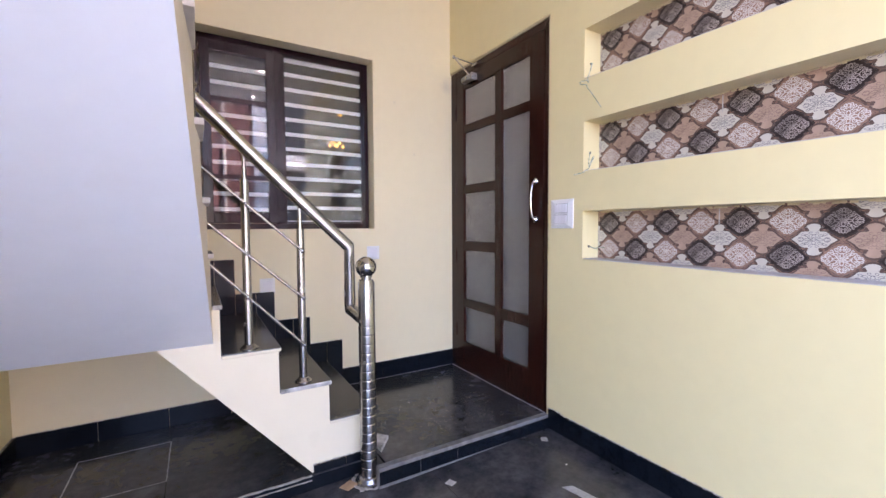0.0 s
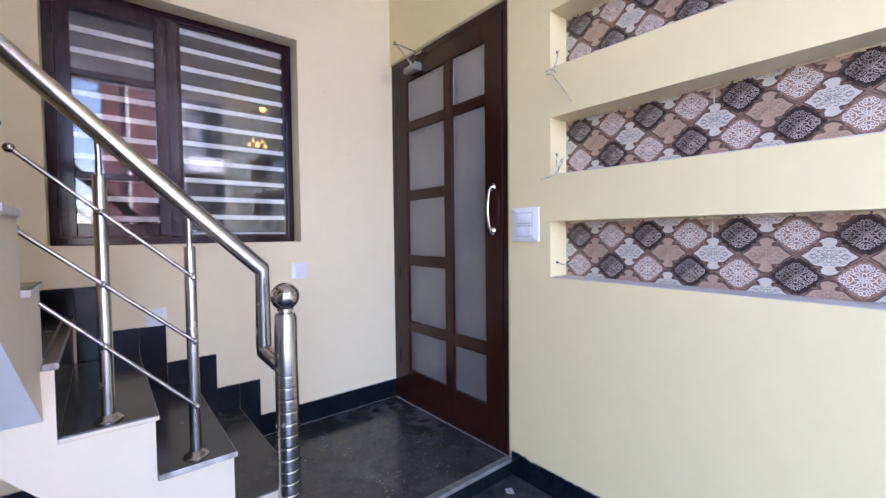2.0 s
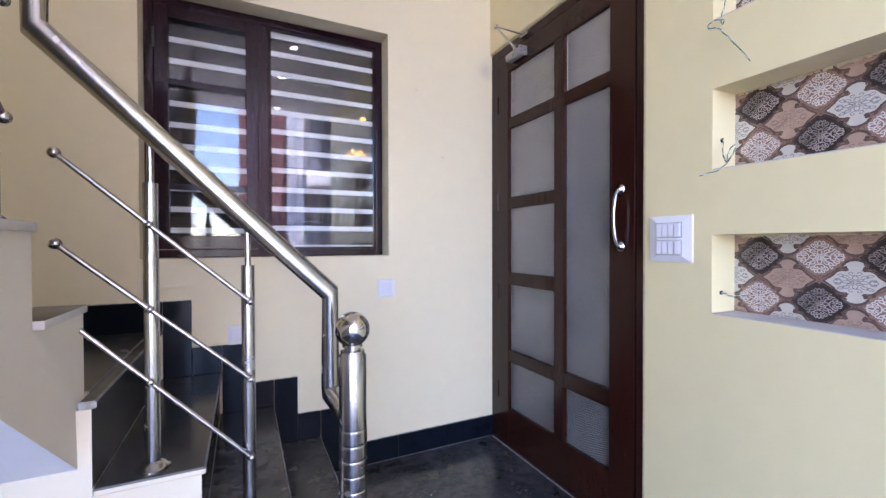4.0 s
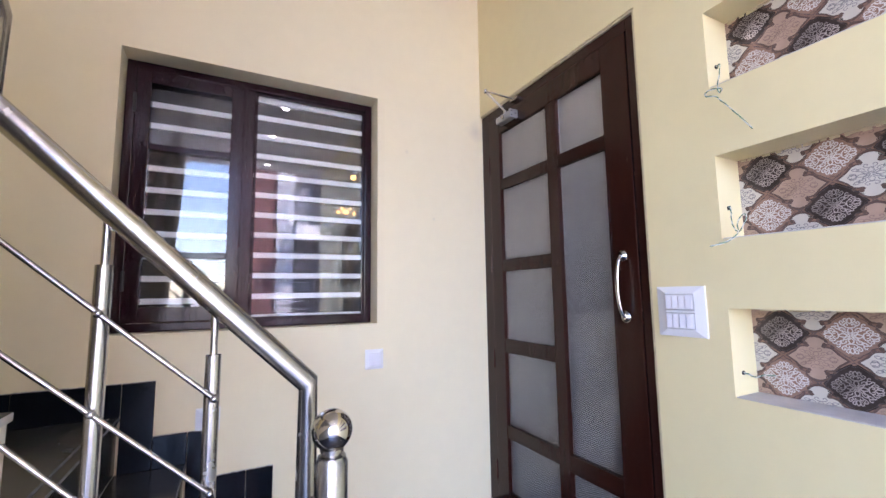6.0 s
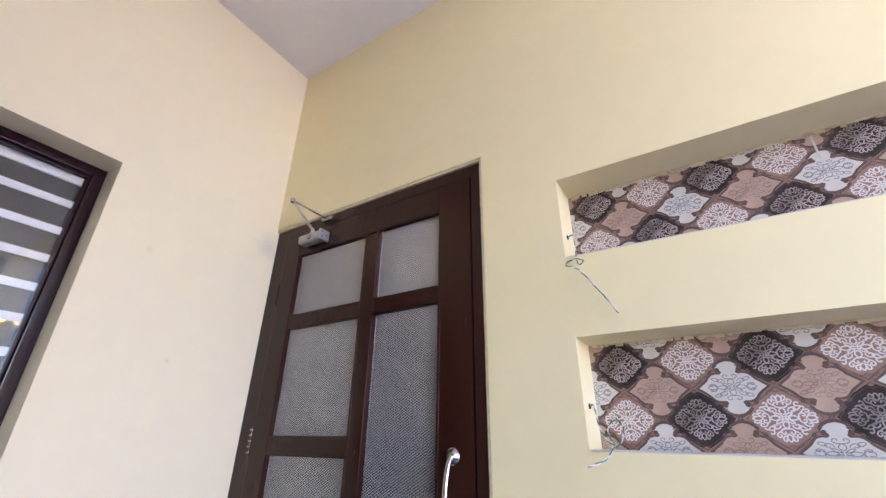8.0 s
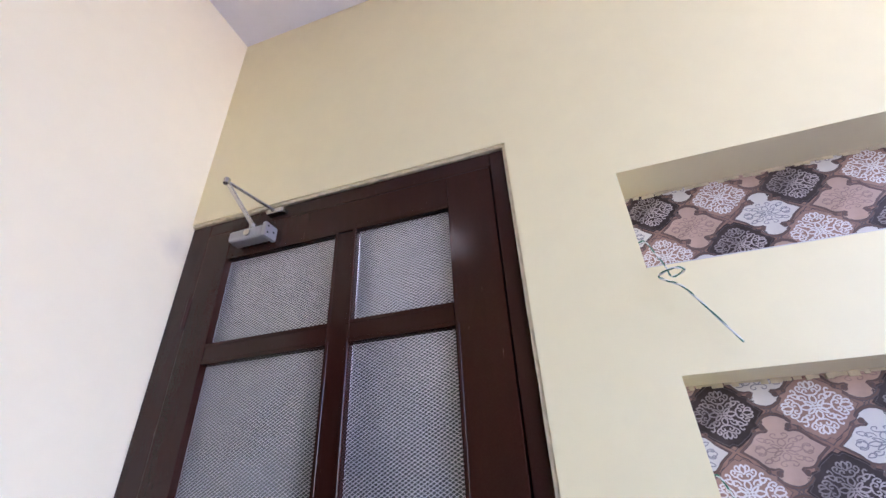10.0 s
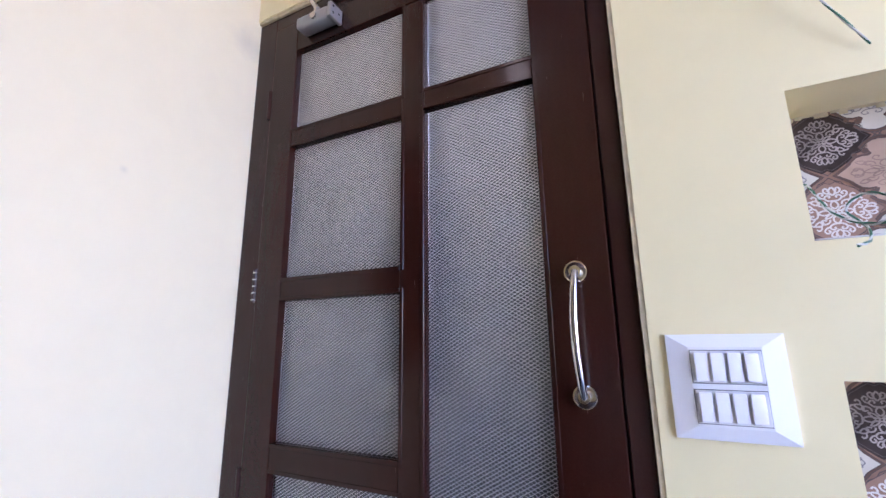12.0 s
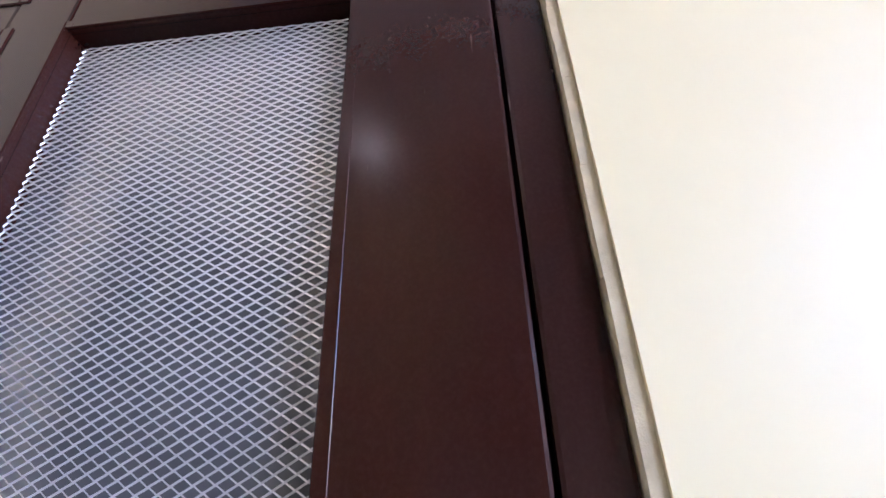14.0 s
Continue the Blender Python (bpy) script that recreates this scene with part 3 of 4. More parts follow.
for x, foot, top in ((-1.470, TOP[2], 1.205), (-1.257, TOP[1], 1.000)):
    bm = bmesh.new()
    lathe(bm, [(0.036, foot), (0.036, foot + 0.003), (0.030, foot + 0.006), (0.026, foot + 0.012), (0.0165, foot + 0.018), (0.0165, top), (0.008, top + 0.001), (0.008, rail_z(x) - 0.01)], (x, -0.79), 24)
    part("baluster", bm, M_STEEL, rail, smooth=True)
RODS = [(0.905, 1.259), (0.702, 1.058), (0.495, 0.862)]
for zb, ze in RODS:
    bm = bmesh.new()
    x_end = -1.642 if ze > 1.0 else -1.600
    yr = -0.812
    tube(bm, (-1.252, yr, zb), (x_end, yr, ze), 0.0058, 12)
    r = part("cross_rod", bm, M_STEEL, rail, smooth=True)
    for x, zz, rad in ((-1.252, zb, 0.0095), (-1.470, zb + (ze - zb) * (-1.470 + 1.252) / (x_end + 1.252), 0.0095), (x_end, ze, 0.0125 if ze > 1 else 0.004)):
        bm = bmesh.new()
        bmesh.ops.create_uvsphere(bm, u_segments=14, v_segments=10, radius=rad, matrix=pose(x, yr, zz))
        part("knob", bm, M_STEEL, r, smooth=True)
rail2 = empty("upper_railing", (-1.65, -1.5, 1.2), "brushed steel railing up the second flight of stairs", "railing")
for k, zz in enumerate((1.275, 1.475)):
    bm = bmesh.new()
    tube(bm, (-1.636, -1.038, zz), (-1.656, -2.2, zz + 1.162 * 0.8), 0.0058, 12)
    r = part("cross_rod", bm, M_STEEL, rail2, smooth=True)
    bm = bmesh.new()
    bmesh.ops.create_uvsphere(bm, u_segments=14, v_segments=10, radius=0.0115, matrix=pose(-1.636, -1.038, zz))
    part("knob", bm, M_STEEL, r, smooth=True)
bm = bmesh.new()
lathe(bm, [(0.010, TOP2[1]), (0.010, TOP2[1] + 0.004), (0.0032, TOP2[1] + 0.01), (0.0032, 1.275)], (-1.638, -1.055), 12)
part("thin_rod", bm, M_STEEL, rail2, smooth=True)
for k in (2, 4, 6):
    y = NOSE2[k] - 0.09
    zt = 1.712 + (-0.805 - y) * 0.8
    xx = side_x(y) - 0.02
    bm = bmesh.new()
    lathe(bm, [(0.036, TOP2[k]), (0.036, TOP2[k] + 0.004), (0.028, TOP2[k] + 0.012), (0.0165, TOP2[k] + 0.024), (0.0165, zt - 0.14), (0.008, zt - 0.139), (0.008, zt - 0.01)], (xx, y), 20)
    part("baluster", bm, M_STEEL, rail2, smooth=True)

# ---- window ----
WY = 0.100
win = empty("window_1", (-1.12, WY, WIN[2]), "dark varnished timber window with clear glass and striped blinds behind", "", kind="structure")


def frame_of(name, x0, x1, z0, z1, w, y0, y1, mat, parent, bev=0.003, wl=None, wr=None, wt=None, wb=None):
    wl, wr, wt, wb = (wl or w), (wr or w), (wt or w), (wb or w)
    obs = []
    for r in ((x0, x0 + wl, z0, z1), (x1 - wr, x1, z0, z1), (x0 + wl, x1 - wr, z1 - wt, z1), (x0 + wl, x1 - wr, z0, z0 + wb)):
        obs.append(part(name, bbox(r[0], r[1], y0, y1, r[2], r[3], bev), mat, parent))
    return obs


X0, X1, Z0, Z1 = WIN[0] + 0.001, WIN[1] - 0.001, WIN[2] + 0.001, WIN[3] - 0.001
frame_of("window_frame", X0, X1, Z0, Z1, 0.034, WY, WY + 0.075, M_WOODW, win)
part("mullion", bbox(-1.199, -1.155, WY + 0.002, WY + 0.075, Z0 + 0.034, Z1 - 0.034, 0.003), M_WOODW, win)
part("sash_stop", bbox(-1.203, -1.187, WY - 0.010, WY + 0.002, Z0 + 0.034, Z1 - 0.034, 0.002), M_WOODW, win)
sash = frame_of("sash_frame", X0 + 0.036, -1.201, Z0 + 0.036, Z1 - 0.036, 0.052, WY - 0.006, WY + 0.036, M_WOODW, win, wb=0.06)
for zz in (1.755, 1.308):
    part("glazing_bar", bbox(X0 + 0.088, -1.253, WY + 0.0, WY + 0.032, zz - 0.013, zz + 0.013, 0.003), M_WOODW, win)
frame_of("glazing_bead", -1.154, X1 - 0.0345, Z0 + 0.0345, Z1 - 0.0345, 0.010, WY + 0.012, WY + 0.03, M_WOODW, win, 0.002)
for r in ((X0 + 0.084, -1.249, Z0 + 0.09, Z1 - 0.084, WY + 0.020), (-1.155, X1 - 0.034, Z0 + 0.034, Z1 - 0.034, WY + 0.030)):
    g = part("pane", bbox(r[0], r[1], r[4], r[4] + 0.004, r[2], r[3]), M_GLASS, win, "clear glass")
    g.visible_shadow = False
for zz in (1.93, 1.2):
    bm = bmesh.new()
    tube(bm, (X0 + 0.034, WY - 0.008, zz - 0.04), (X0 + 0.034, WY - 0.008, zz + 0.04), 0.006, 10)
    part("hinge", bm, M_IRON, win)
# blinds
for x0, x1, zs in ((-1.575, -1.225, [1.951 - 0.0925 * k for k in (0, 1, 2, 3, 4, 5, 6, 7, 8, 9)]), (-1.170, -0.615, [1.970 - 0.0929 * k for k in range(11)])):
    bl = empty("window_blind", ((x0 + x1) / 2, 0.15, 1.0), "striped zebra roller blind with white bands behind the window glass", "blind", "window blinds")
    part("headrail", bbox(x0, x1, 0.139, 0.185, 2.045, 2.105, 0.004), M_BLIND, bl)
    for zz in zs:
        bm = bmesh.new()
        tilt = random.uniform(-0.002, 0.002)
        vs = box(bm, x0, x1, 0.1400, 0.1425, zz - 0.0118, zz + 0.0118)
        for v in vs:
            v.co.z += tilt * (v.co.x - x0) / (x1 - x0)
        part("blind_band", bm, M_BLIND, bl)
    part("sheer_band", bbox(x0, x1, 0.1480, 0.1484, zs[-1] - 0.06, 2.05), M_SHEER, bl, "dark sheer gauze")
# room behind the window
bm = bmesh.new()
for r in ((X_LEFT - 0.2, 0.6, 4.4, 4.5, -0.2, 2.9), (X_LEFT - 0.3, X_LEFT - 0.2, 0.23, 4.5, -0.2, 2.9), (0.6, 0.7, 0.23, 4.5, -0.2, 2.9)):
    box(bm, *r)
part("wall_inner_room", bm, M_BEIGE, kind="structure", label="beige walls of the dim room behind the window")
part("floor_inner_room", bbox(X_LEFT - 0.3, 0.7, 0.23, 4.5, -0.3, -0.2), M_BEIGE, kind="structure", label="pale floor of the dim room")
part("ceiling_inner_room", bbox(X_LEFT - 0.3, 0.7, 0.23, 4.5, 2.9, 3.0), M_WHITE, kind="structure", label="white ceiling of the dim room")
for at, rr in (((-0.12, 2.31, 2.37), 0.03), ((-0.28, 1.95, 1.92), 0.026)):
    lamp = empty("pendant_lamp", (at[0], at[1], 2.9), "glowing amber pendant lamp inside the dim room", "lamp", "pendant lamps")
    bm = bmesh.new()
    bmesh.ops.create_uvsphere(bm, u_segments=16, v_segments=12, radius=rr, matrix=pose(*at))
    part("bulb", bm, M_WARM, lamp, "glowing amber glass", True)
    if rr < 0.03:
        for dx, dz in ((-0.075, -0.01), (0.075, -0.01), (-0.04, 0.03), (0.04, 0.03)):
            bm = bmesh.new()
            bmesh.ops.create_uvsphere(bm, u_segments=12, v_segments=8, radius=0.016, matrix=pose(at[0] + dx, at[1], at[2] + dz))
            part("bulb", bm, M_WARM, lamp, "small glowing amber bulb", True)
            bm = bmesh.new()
            tube(bm, (at[0] + dx, at[1], at[2] + dz), (at[0], at[1], at[2] + 0.05), 0.003, 6)
            part("arm", bm, M_IRON, lamp)
    bm = bmesh.new()
    tube(bm, (at[0], at[1], at[2] + rr * 0.9), (at[0], at[1], 2.9), 0.004, 8)
    part("cord", bm, M_IRON, lamp)
    bm = bmesh.new()
    lathe(bm, [(0.01, at[2] + rr + 0.05), (0.02, at[2] + rr + 0.02), (0.03, at[2] + rr - 0.01)], at[:2], 14)
    part("cap", bm, M_IRON, lamp, smooth=True)

# ---- door ----
door = empty("door_1", (0.02, -0.5, Z_LAND), "closed dark red-brown varnished door with silver mesh panels", "", kind="structure")
FX = 0.010
D0, D1 = -0.960, -0.078
for nm, r in (("door_frame", (FX, 0.11, -DOOR_W, D0 - 0.003, Z_LAND, DOOR_H - 0.012)), ("door_frame", (FX, 0.11, D1 + 0.003, -0.0006, Z_LAND, DOOR_H - 0.012)),
              ("door_frame", (FX, 0.11, D0 - 0.003, D1 + 0.003, 2.074, DOOR_H - 0.012))):
    part(nm, bbox(*r, 0.003), M_WOOD, door)
LX0, LX1 = 0.006, 0.052
COLS = [(-0.529, -0.168), (-0.846, -0.590)]
ROWS_L = [(0.172, 0.427), (0.487, 0.838), (0.903, 1.243), (1.302, 1.668), (1.722, 1.972)]
ROWS_R = [(0.167, 0.418), (0.485, 1.668), (1.722, 1.982)]
leaf = empty("door_leaf", (0.03, -0.5, Z_LAND), "", "")
leaf.parent = door
leaf.matrix_parent_inverse = door.matrix_world.inverted()
bpy.context.view_layer.update()
DZ0, DZ1 = Z_LAND + 0.006, 2.071
part("stile", bbox(LX0, LX1, D0, COLS[1][0], DZ0, DZ1, 0.0025), M_WOOD2, leaf)
part("stile", bbox(LX0, LX1, COLS[0][1], D1, DZ0, DZ1, 0.0025), M_WOOD2, leaf)
part("stile", bbox(LX0 + 0.001, LX1, COLS[1][1], COLS[0][0], ROWS_L[0][0], ROWS_L[4][1], 0.0025), M_WOOD2, leaf)
part("top_rail", bbox(LX0 + 0.0005, LX1, COLS[1][0], COLS[0][1], 1.975, DZ1, 0.0025), M_WOOD2, leaf)
part("bottom_rail", bbox(LX0 + 0.0005, LX1, COLS[1][0], COLS[0][1], DZ0, 0.170, 0.0025), M_WOOD2, leaf)
for (c0, c1), rows in ((COLS[0], ROWS_L), (COLS[1], ROWS_R)):
    for a, b in zip(rows, rows[1:]):
        part("rail", bbox(LX0 + 0.0015, LX1, c0 - 0.0, c1 + 0.0, a[1], b[0], 0.0025), M_WOOD2, leaf)


def mesh_panel(y0, y1, z0, z1, lw=0.0125, sw=0.0074, w=0.00078):
    """Expanded metal: wavy ribbons that meet in diamonds."""
    verts, faces = [], []
    nc = int((y1 - y0) / (lw / 2)) + 1
    nr = int((z1 - z0) / (sw / 2)) + 1
    for k in range(nr):
        base = len(verts)
        for i in range(nc + 1):
            y = min(y0 + i * lw / 2, y1)
            up_ = (i + k) % 2
            z = z0 + k * sw / 2 + (sw / 2 if up_ else 0)
            z = min(z, z1)
            t = w * 0.9
            s = 1 if up_ else -1
            verts.append((0.0258 + 0.0005 * s, y, z - t))
            verts.append((0.0252 + 0.0005 * s, y, z + t))
        for i in range(nc):
            a = base + 2 * i
            faces.append((a, a + 2, a + 3, a + 1))
    return verts, faces


for (c0, c1), rows in ((COLS[0], ROWS_L), (COLS[1], ROWS_R)):
    for z0, z1 in rows:
        verts, faces = mesh_panel(c0 + 0.002, c1 - 0.002, z0 + 0.002, z1 - 0.002)
        me = bpy.data.meshes.new("mesh_screen")
        me.from_pydata(verts, [], faces)
        me.materials.append(M_MESHW)
        ob = new("mesh_screen", me)
        ob.parent = leaf
        ob.matrix_parent_inverse = leaf.matrix_world.inverted()
        tagged(ob, "silver expanded metal mesh", kind="stuff")
        part("panel_glass", bbox(0.033, 0.037, c0 - 0.004, c1 + 0.004, z0 - 0.004, z1 + 0.004), M_PANE, leaf, "grey glass behind the mesh")
        bw = 0.0012
        for r in ((c0, c0 + bw, z0, z1), (c1 - bw, c1, z0, z1), (c0 + bw, c1 - bw, z1 - bw, z1), (c0 + bw, c1 - bw, z0, z0 + bw)):
            bm = bmesh.new()
            vs = box(bm, 0.012, 0.0315, r[0] + 0.0003, r[1] - 0.0003, r[2] + 0.0003, r[3] - 0.0003)
            part("glazing_bead", bm, M_WOOD2, leaf)
        gw = 0.0095
        for r in ((c0 - gw, c0 - 0.0002, z0 - gw, z1 + gw), (c1 + 0.0002, c1 + gw, z0 - gw, z1 + gw), (c0, c1, z1 + 0.0002, z1 + gw), (c0, c1, z0 - gw, z0 - 0.0002)):
            part("moulding", bbox(LX0 - 0.0004, LX0 + 0.002, *r, 0.0008, 1), M_WOOD2, leaf)
# added board, keeps sky light out of the gaps round the frame
part("door_backing", bbox(0.112, 0.135, -DOOR_W - 0.0086, -0.0003, Z_LAND - 0.16, DOOR_H - 0.001), M_GAP, door, "unseen dark board that blocks light behind the door")
# pull handle
handle = empty("door_handle", (0.0, -0.902, 1.15), "", "")
handle.parent = door
handle.matrix_parent_inverse = door.matrix_world.inverted()
bpy.context.view_layer.update()
tagged(handle, "polished chrome pull handle on two round roses")
for zz in (1.258, 1.045):
    bm = bmesh.new()
    tube(bm, (LX0 - 0.0002, -0.902, zz), (LX0 - 0.006, -0.902, zz), 0.020, 24)
    tube(bm, (LX0 - 0.006, -0.902, zz), (LX0 - 0.016, -0.902, zz), 0.018, 24, 0.010)
    part("rose", bm, M_CHROME, handle, smooth=True)
bm = bmesh.new()
pts = []
for k in range(13):
    t = k / 12
    pts.append((LX0 - 0.014 - 0.022 * math.sin(math.pi * t) ** 0.45, -0.902 + 0.004 * math.sin(math.pi * t), 1.258 - 0.213 * t))
sweep(bm, pts, 0.0062, 12)
for v in bm.verts:
    c = 1 + 0.15 * math.sin(math.pi * (1.258 - v.co.z) / 0.213) if 1.045 < v.co.z < 1.258 else 1
    v.co.y = -0.902 + (v.co.y + 0.902) * c
part("grip", bm, M_CHROME, handle, smooth=True)
for zz in (1.821, 1.286, 0.795, 0.25):
    bm = bmesh.new()
    tube(bm, (FX - 0.003, D1 + 0.006, zz - 0.045), (FX - 0.003, D1 + 0.006, zz + 0.045), 0.006, 12)
    h = part("hinge", bm, M_WOOD, door, "painted butt hinge", True)
    for k in range(-2, 3):
        bm = bmesh.new()
        tube(bm, (FX - 0.003, D1 + 0.006, zz + k * 0.018 - 0.0015), (FX - 0.003, D1 + 0.006, zz + k * 0.018 + 0.0015), 0.0066, 12)
        part("knuckle", bm, M_STEEL if zz == 1.286 else M_WOOD, h)
# raw plaster edge round the frame
bm = bmesh.new()
for k in range(40):
    y0, y1 = -DOOR_W + k * DOOR_W / 40, -DOOR_W + (k + 1) * DOOR_W / 40
    box(bm, 0.004, 0.10, y0, y1 - 0.0004, DOOR_H - 0.012 + random.uniform(0, 0.003), DOOR_H - 0.0005)
for k in range(60):
    z0 = Z_LAND + k * 0.036
    box(bm, 0.002 + random.uniform(0, 0.0005), 0.10, -DOOR_W - 0.0088, -DOOR_W - random.uniform(0.0004, 0.0012), z0, z0 + 0.0360)
part("plaster_gap", bm, M_PLCREAM, door, "crumbly grey plaster edge")
# closer
closer = empty("door_closer", (0.0, -0.28, 2.02), "grey metal hydraulic door closer with folded arm on the door", "door closer")
bm = bbox(-0.040, 0.0055, -0.322, -0.205, 1.996, 2.032, 0.011, 3)
part("body", bm, M_ALU, closer, smooth=True)
for hx, hz in ((-0.033, 2.003), (-0.033, 2.024), (-0.010, 2.014)):
    bm = bmesh.new()
    tube(bm, (hx, -0.3358, hz), (hx, -0.3366, hz), 0.0032, 10)
    part("screw_hole", bm, M_GAP, closer, "dark screw hole")
part("end_cap", bbox(-0.043, 0.0050, -0.336, -0.323, 1.991, 2.035, 0.004), M_ALU, closer, "pale grey end cap", True)
bm = bmesh.new()
tube(bm, (-0.042, -0.275, 2.010), (-0.047, -0.275, 2.010), 0.010, 18)
tube(bm, (-0.022, -0.270, 2.034), (-0.022, -0.270, 2.048), 0.011, 16)
part("pivot", bm, M_STEEL, closer, smooth=True)
ELB = Vector((-0.115, -0.235, 2.150))


def flat_bar(p, q, w, t):
    p, q = Vector(p), Vector(q)
    bm = bmesh.new()
    m = Matrix.Translation((p + q) / 2) @ (q - p).to_track_quat("X", "Z").to_matrix().to_4x4()
    vs = box(bm, -(q - p).length / 2, (q - p).length / 2, -w / 2, w / 2, -t / 2, t / 2)
    for v in vs:
        v.co = m @ v.co
    return bevelled(bm, 0.001, 1)


part("arm", flat_bar((-0.022, -0.270, 2.046), ELB, 0.016, 0.005), M_STEEL, closer)
part("arm", flat_bar(ELB, (-0.012, -0.328, 2.090), 0.010, 0.005), M_STEEL, closer)
bm = bmesh.new()
tube(bm, ELB - Vector((0, 0, 0.008)), ELB + Vector((0, 0, 0.008)), 0.009, 14)
part("elbow", bm, M_STEEL, closer, smooth=True)
part("shoe", bbox(-0.016, 0.0098, -0.358, -0.300, 2.082, 2.096, 0.003), M_STEEL, closer)


# ---- switches ----
def switch_plate(x, y, z, w, h, rows, n, axis, label, tilt=0.0):
    """A plate on the wall that faces -x or -y, with rows of n rockers."""
    root = empty("switch_plate", (x, y, z), label, "switch")

    def put(bm, depth_shift=0.0):
        for v in bm.verts:
            u, d, t = v.co
            v.co = (-d + x, y - u, z + t) if axis == "x" else (x + u, -d + y, z + t)
        return bm
    bm = bmesh.new()
    a = [bm.verts.new((sx * w / 2, 0.0005, sz * h / 2)) for sx, sz in ((-1, -1), (1, -1), (1, 1), (-1, 1))]
    b = [bm.verts.new((sx * w / 2, 0.006, sz * h / 2)) for sx, sz in ((-1, -1), (1, -1), (1, 1), (-1, 1))]
    iw, ih = w * 0.31, h * 0.375
    c = [bm.verts.new((sx * iw, 0.012, sz * ih)) for sx, sz in ((-1, -1), (1, -1), (1, 1), (-1, 1))]
    for p, q in ((a, b), (b, c)):
        for i in range(4):
            bm.faces.new((p[i], p[(i + 1) % 4], q[(i + 1) % 4], q[i]))
    bm.faces.new(c)
    bm.faces.new(a[::-1])
    part("plate", put(bm), M_PLAST, root)
    rh = 2 * ih / rows
    for r in range(rows):
        zc = -ih + rh * (r + 0.5)
        hh = rh * 0.43 if rows > 1 else rh * 0.42
        part("recess", put(bbox(-iw * 0.97, iw * 0.97, 0.0122, 0.0126, zc - hh, zc + hh)), M_RECESS if n > 1 else M_PLASTG, root)
        part("carrier", put(bbox(-iw * 0.955, iw * 0.955, 0.0128, 0.0140, zc - hh * 0.955, zc + hh * 0.955, 0.0004, 1)), M_PLASTG if n > 1 else M_PLASTR, root)
        cw = 2 * iw * 0.9 / n
        for k in range(n):
            uc = -iw * 0.9 + cw * (k + 0.5)
            bm = bmesh.new()
            vs = box(bm, uc - cw * 0.41, uc + cw * 0.41, 0.0142, 0.0176, zc - hh * 0.82, zc + hh * 0.82)
            bevelled(bm, 0.0012, 2)
            for v in bm.verts:
                if v.co.y > 0.015:
                    v.co.y += 0.0018 * (uc - v.co.x) / (cw * 0.42)
            part("rocker", put(bm), M_PLASTR, root, smooth=True)
    return root


switch_plate(0.0, -1.106, 1.0705, 0.150, 0.151, 2, 4, "x", "square white plastic switch plate with eight rockers beside the door")
switch_plate(-0.620, 0.0, 0.835, 0.086, 0.090, 1, 1, "y", "small white plastic bell switch on the wall below the window")
switch_plate(-1.289, 0.0, 0.660, 0.084, 0.090, 1, 1, "y", "small white plastic switch on the wall above the steps")


# ---- niches: tiles and wires ----
A, B = 0.0718, 0.0618
ROW_TOP = (1.0185, 1.464, 1.911)
LOZ = [(0, 0.98), (0.10, 0.88), (0.21, 0.82), (0.27, 0.70), (0.41, 0.62), (0.50, 0.49), (0.63, 0.41), (0.71, 0.27), (0.85, 0.17), (0.98, 0)]
LAN = [(0, 0.96), (0.14, 0.93), (0.29, 0.83), (0.38, 0.71), (0.34, 0.62), (0.24, 0.61), (0.19, 0.54), (0.26, 0.48), (0.38, 0.49), (0.50, 0.45), (0.59, 0.35), (0.66, 0.24), (0.78, 0.13), (0.93, 0)]
FIELD = [(0, 0.84), (0.10, 0.90), (0.20, 0.83), (0.31, 0.74), (0.46, 0.62), (0.55, 0.47), (0.68, 0.42), (0.79, 0.30), (0.78, 0.14), (0.90, 0)]


def full(quarter, s):
    q = [(u * s, v * s) for u, v in quarter]
    return q + [(u, -v) for u, v in q[-2::-1]] + [(-u, -v) for u, v in q[1:]] + [(-u, v) for u, v in q[-2:0:-1]]


def flat(bm, outline, h, mi, u=1.0):
    """A raised flat plate, in the plane of y and z, that faces -x."""
    pts = [Vector((0, -p[0] * A * u, p[1] * B * u)) for p in outline]
    top = [bm.verts.new((-h, p.y, p.z)) for p in pts]
    f = bm.faces.new(top)
    f.material_index = mi
    return f


def ring(bm, cu, cv, ru, rv, w, h, mi, a0=0.0, a1=2 * math.pi, n=12):
    prev = None
    for k in range(n + 1):
        t = a0 + (a1 - a0) * k / n
        o = [bm.verts.new((-h, -(cu * A + (ru + s) * math.cos(t)), cv * B + (rv + s) * math.sin(t))) for s in (-w / 2, w / 2)]
        if prev:
            f = bm.faces.new((prev[0], prev[1], o[1], o[0]))
            f.material_index = mi
        prev = o


def outline_line(bm, quarter, s0, s1, h, mi):
    p, q = full(quarter, s0), full(quarter, s1)
    a = [bm.verts.new((-h, -u * A, v * B)) for u, v in p]
    b = [bm.verts.new((-h, -u * A, v * B)) for u, v in q]
    n = len(a)
    for i in range(n):
        f = bm.faces.new((a[i], a[(i + 1) % n], b[(i + 1) % n], b[i]))
        f.material_index = mi


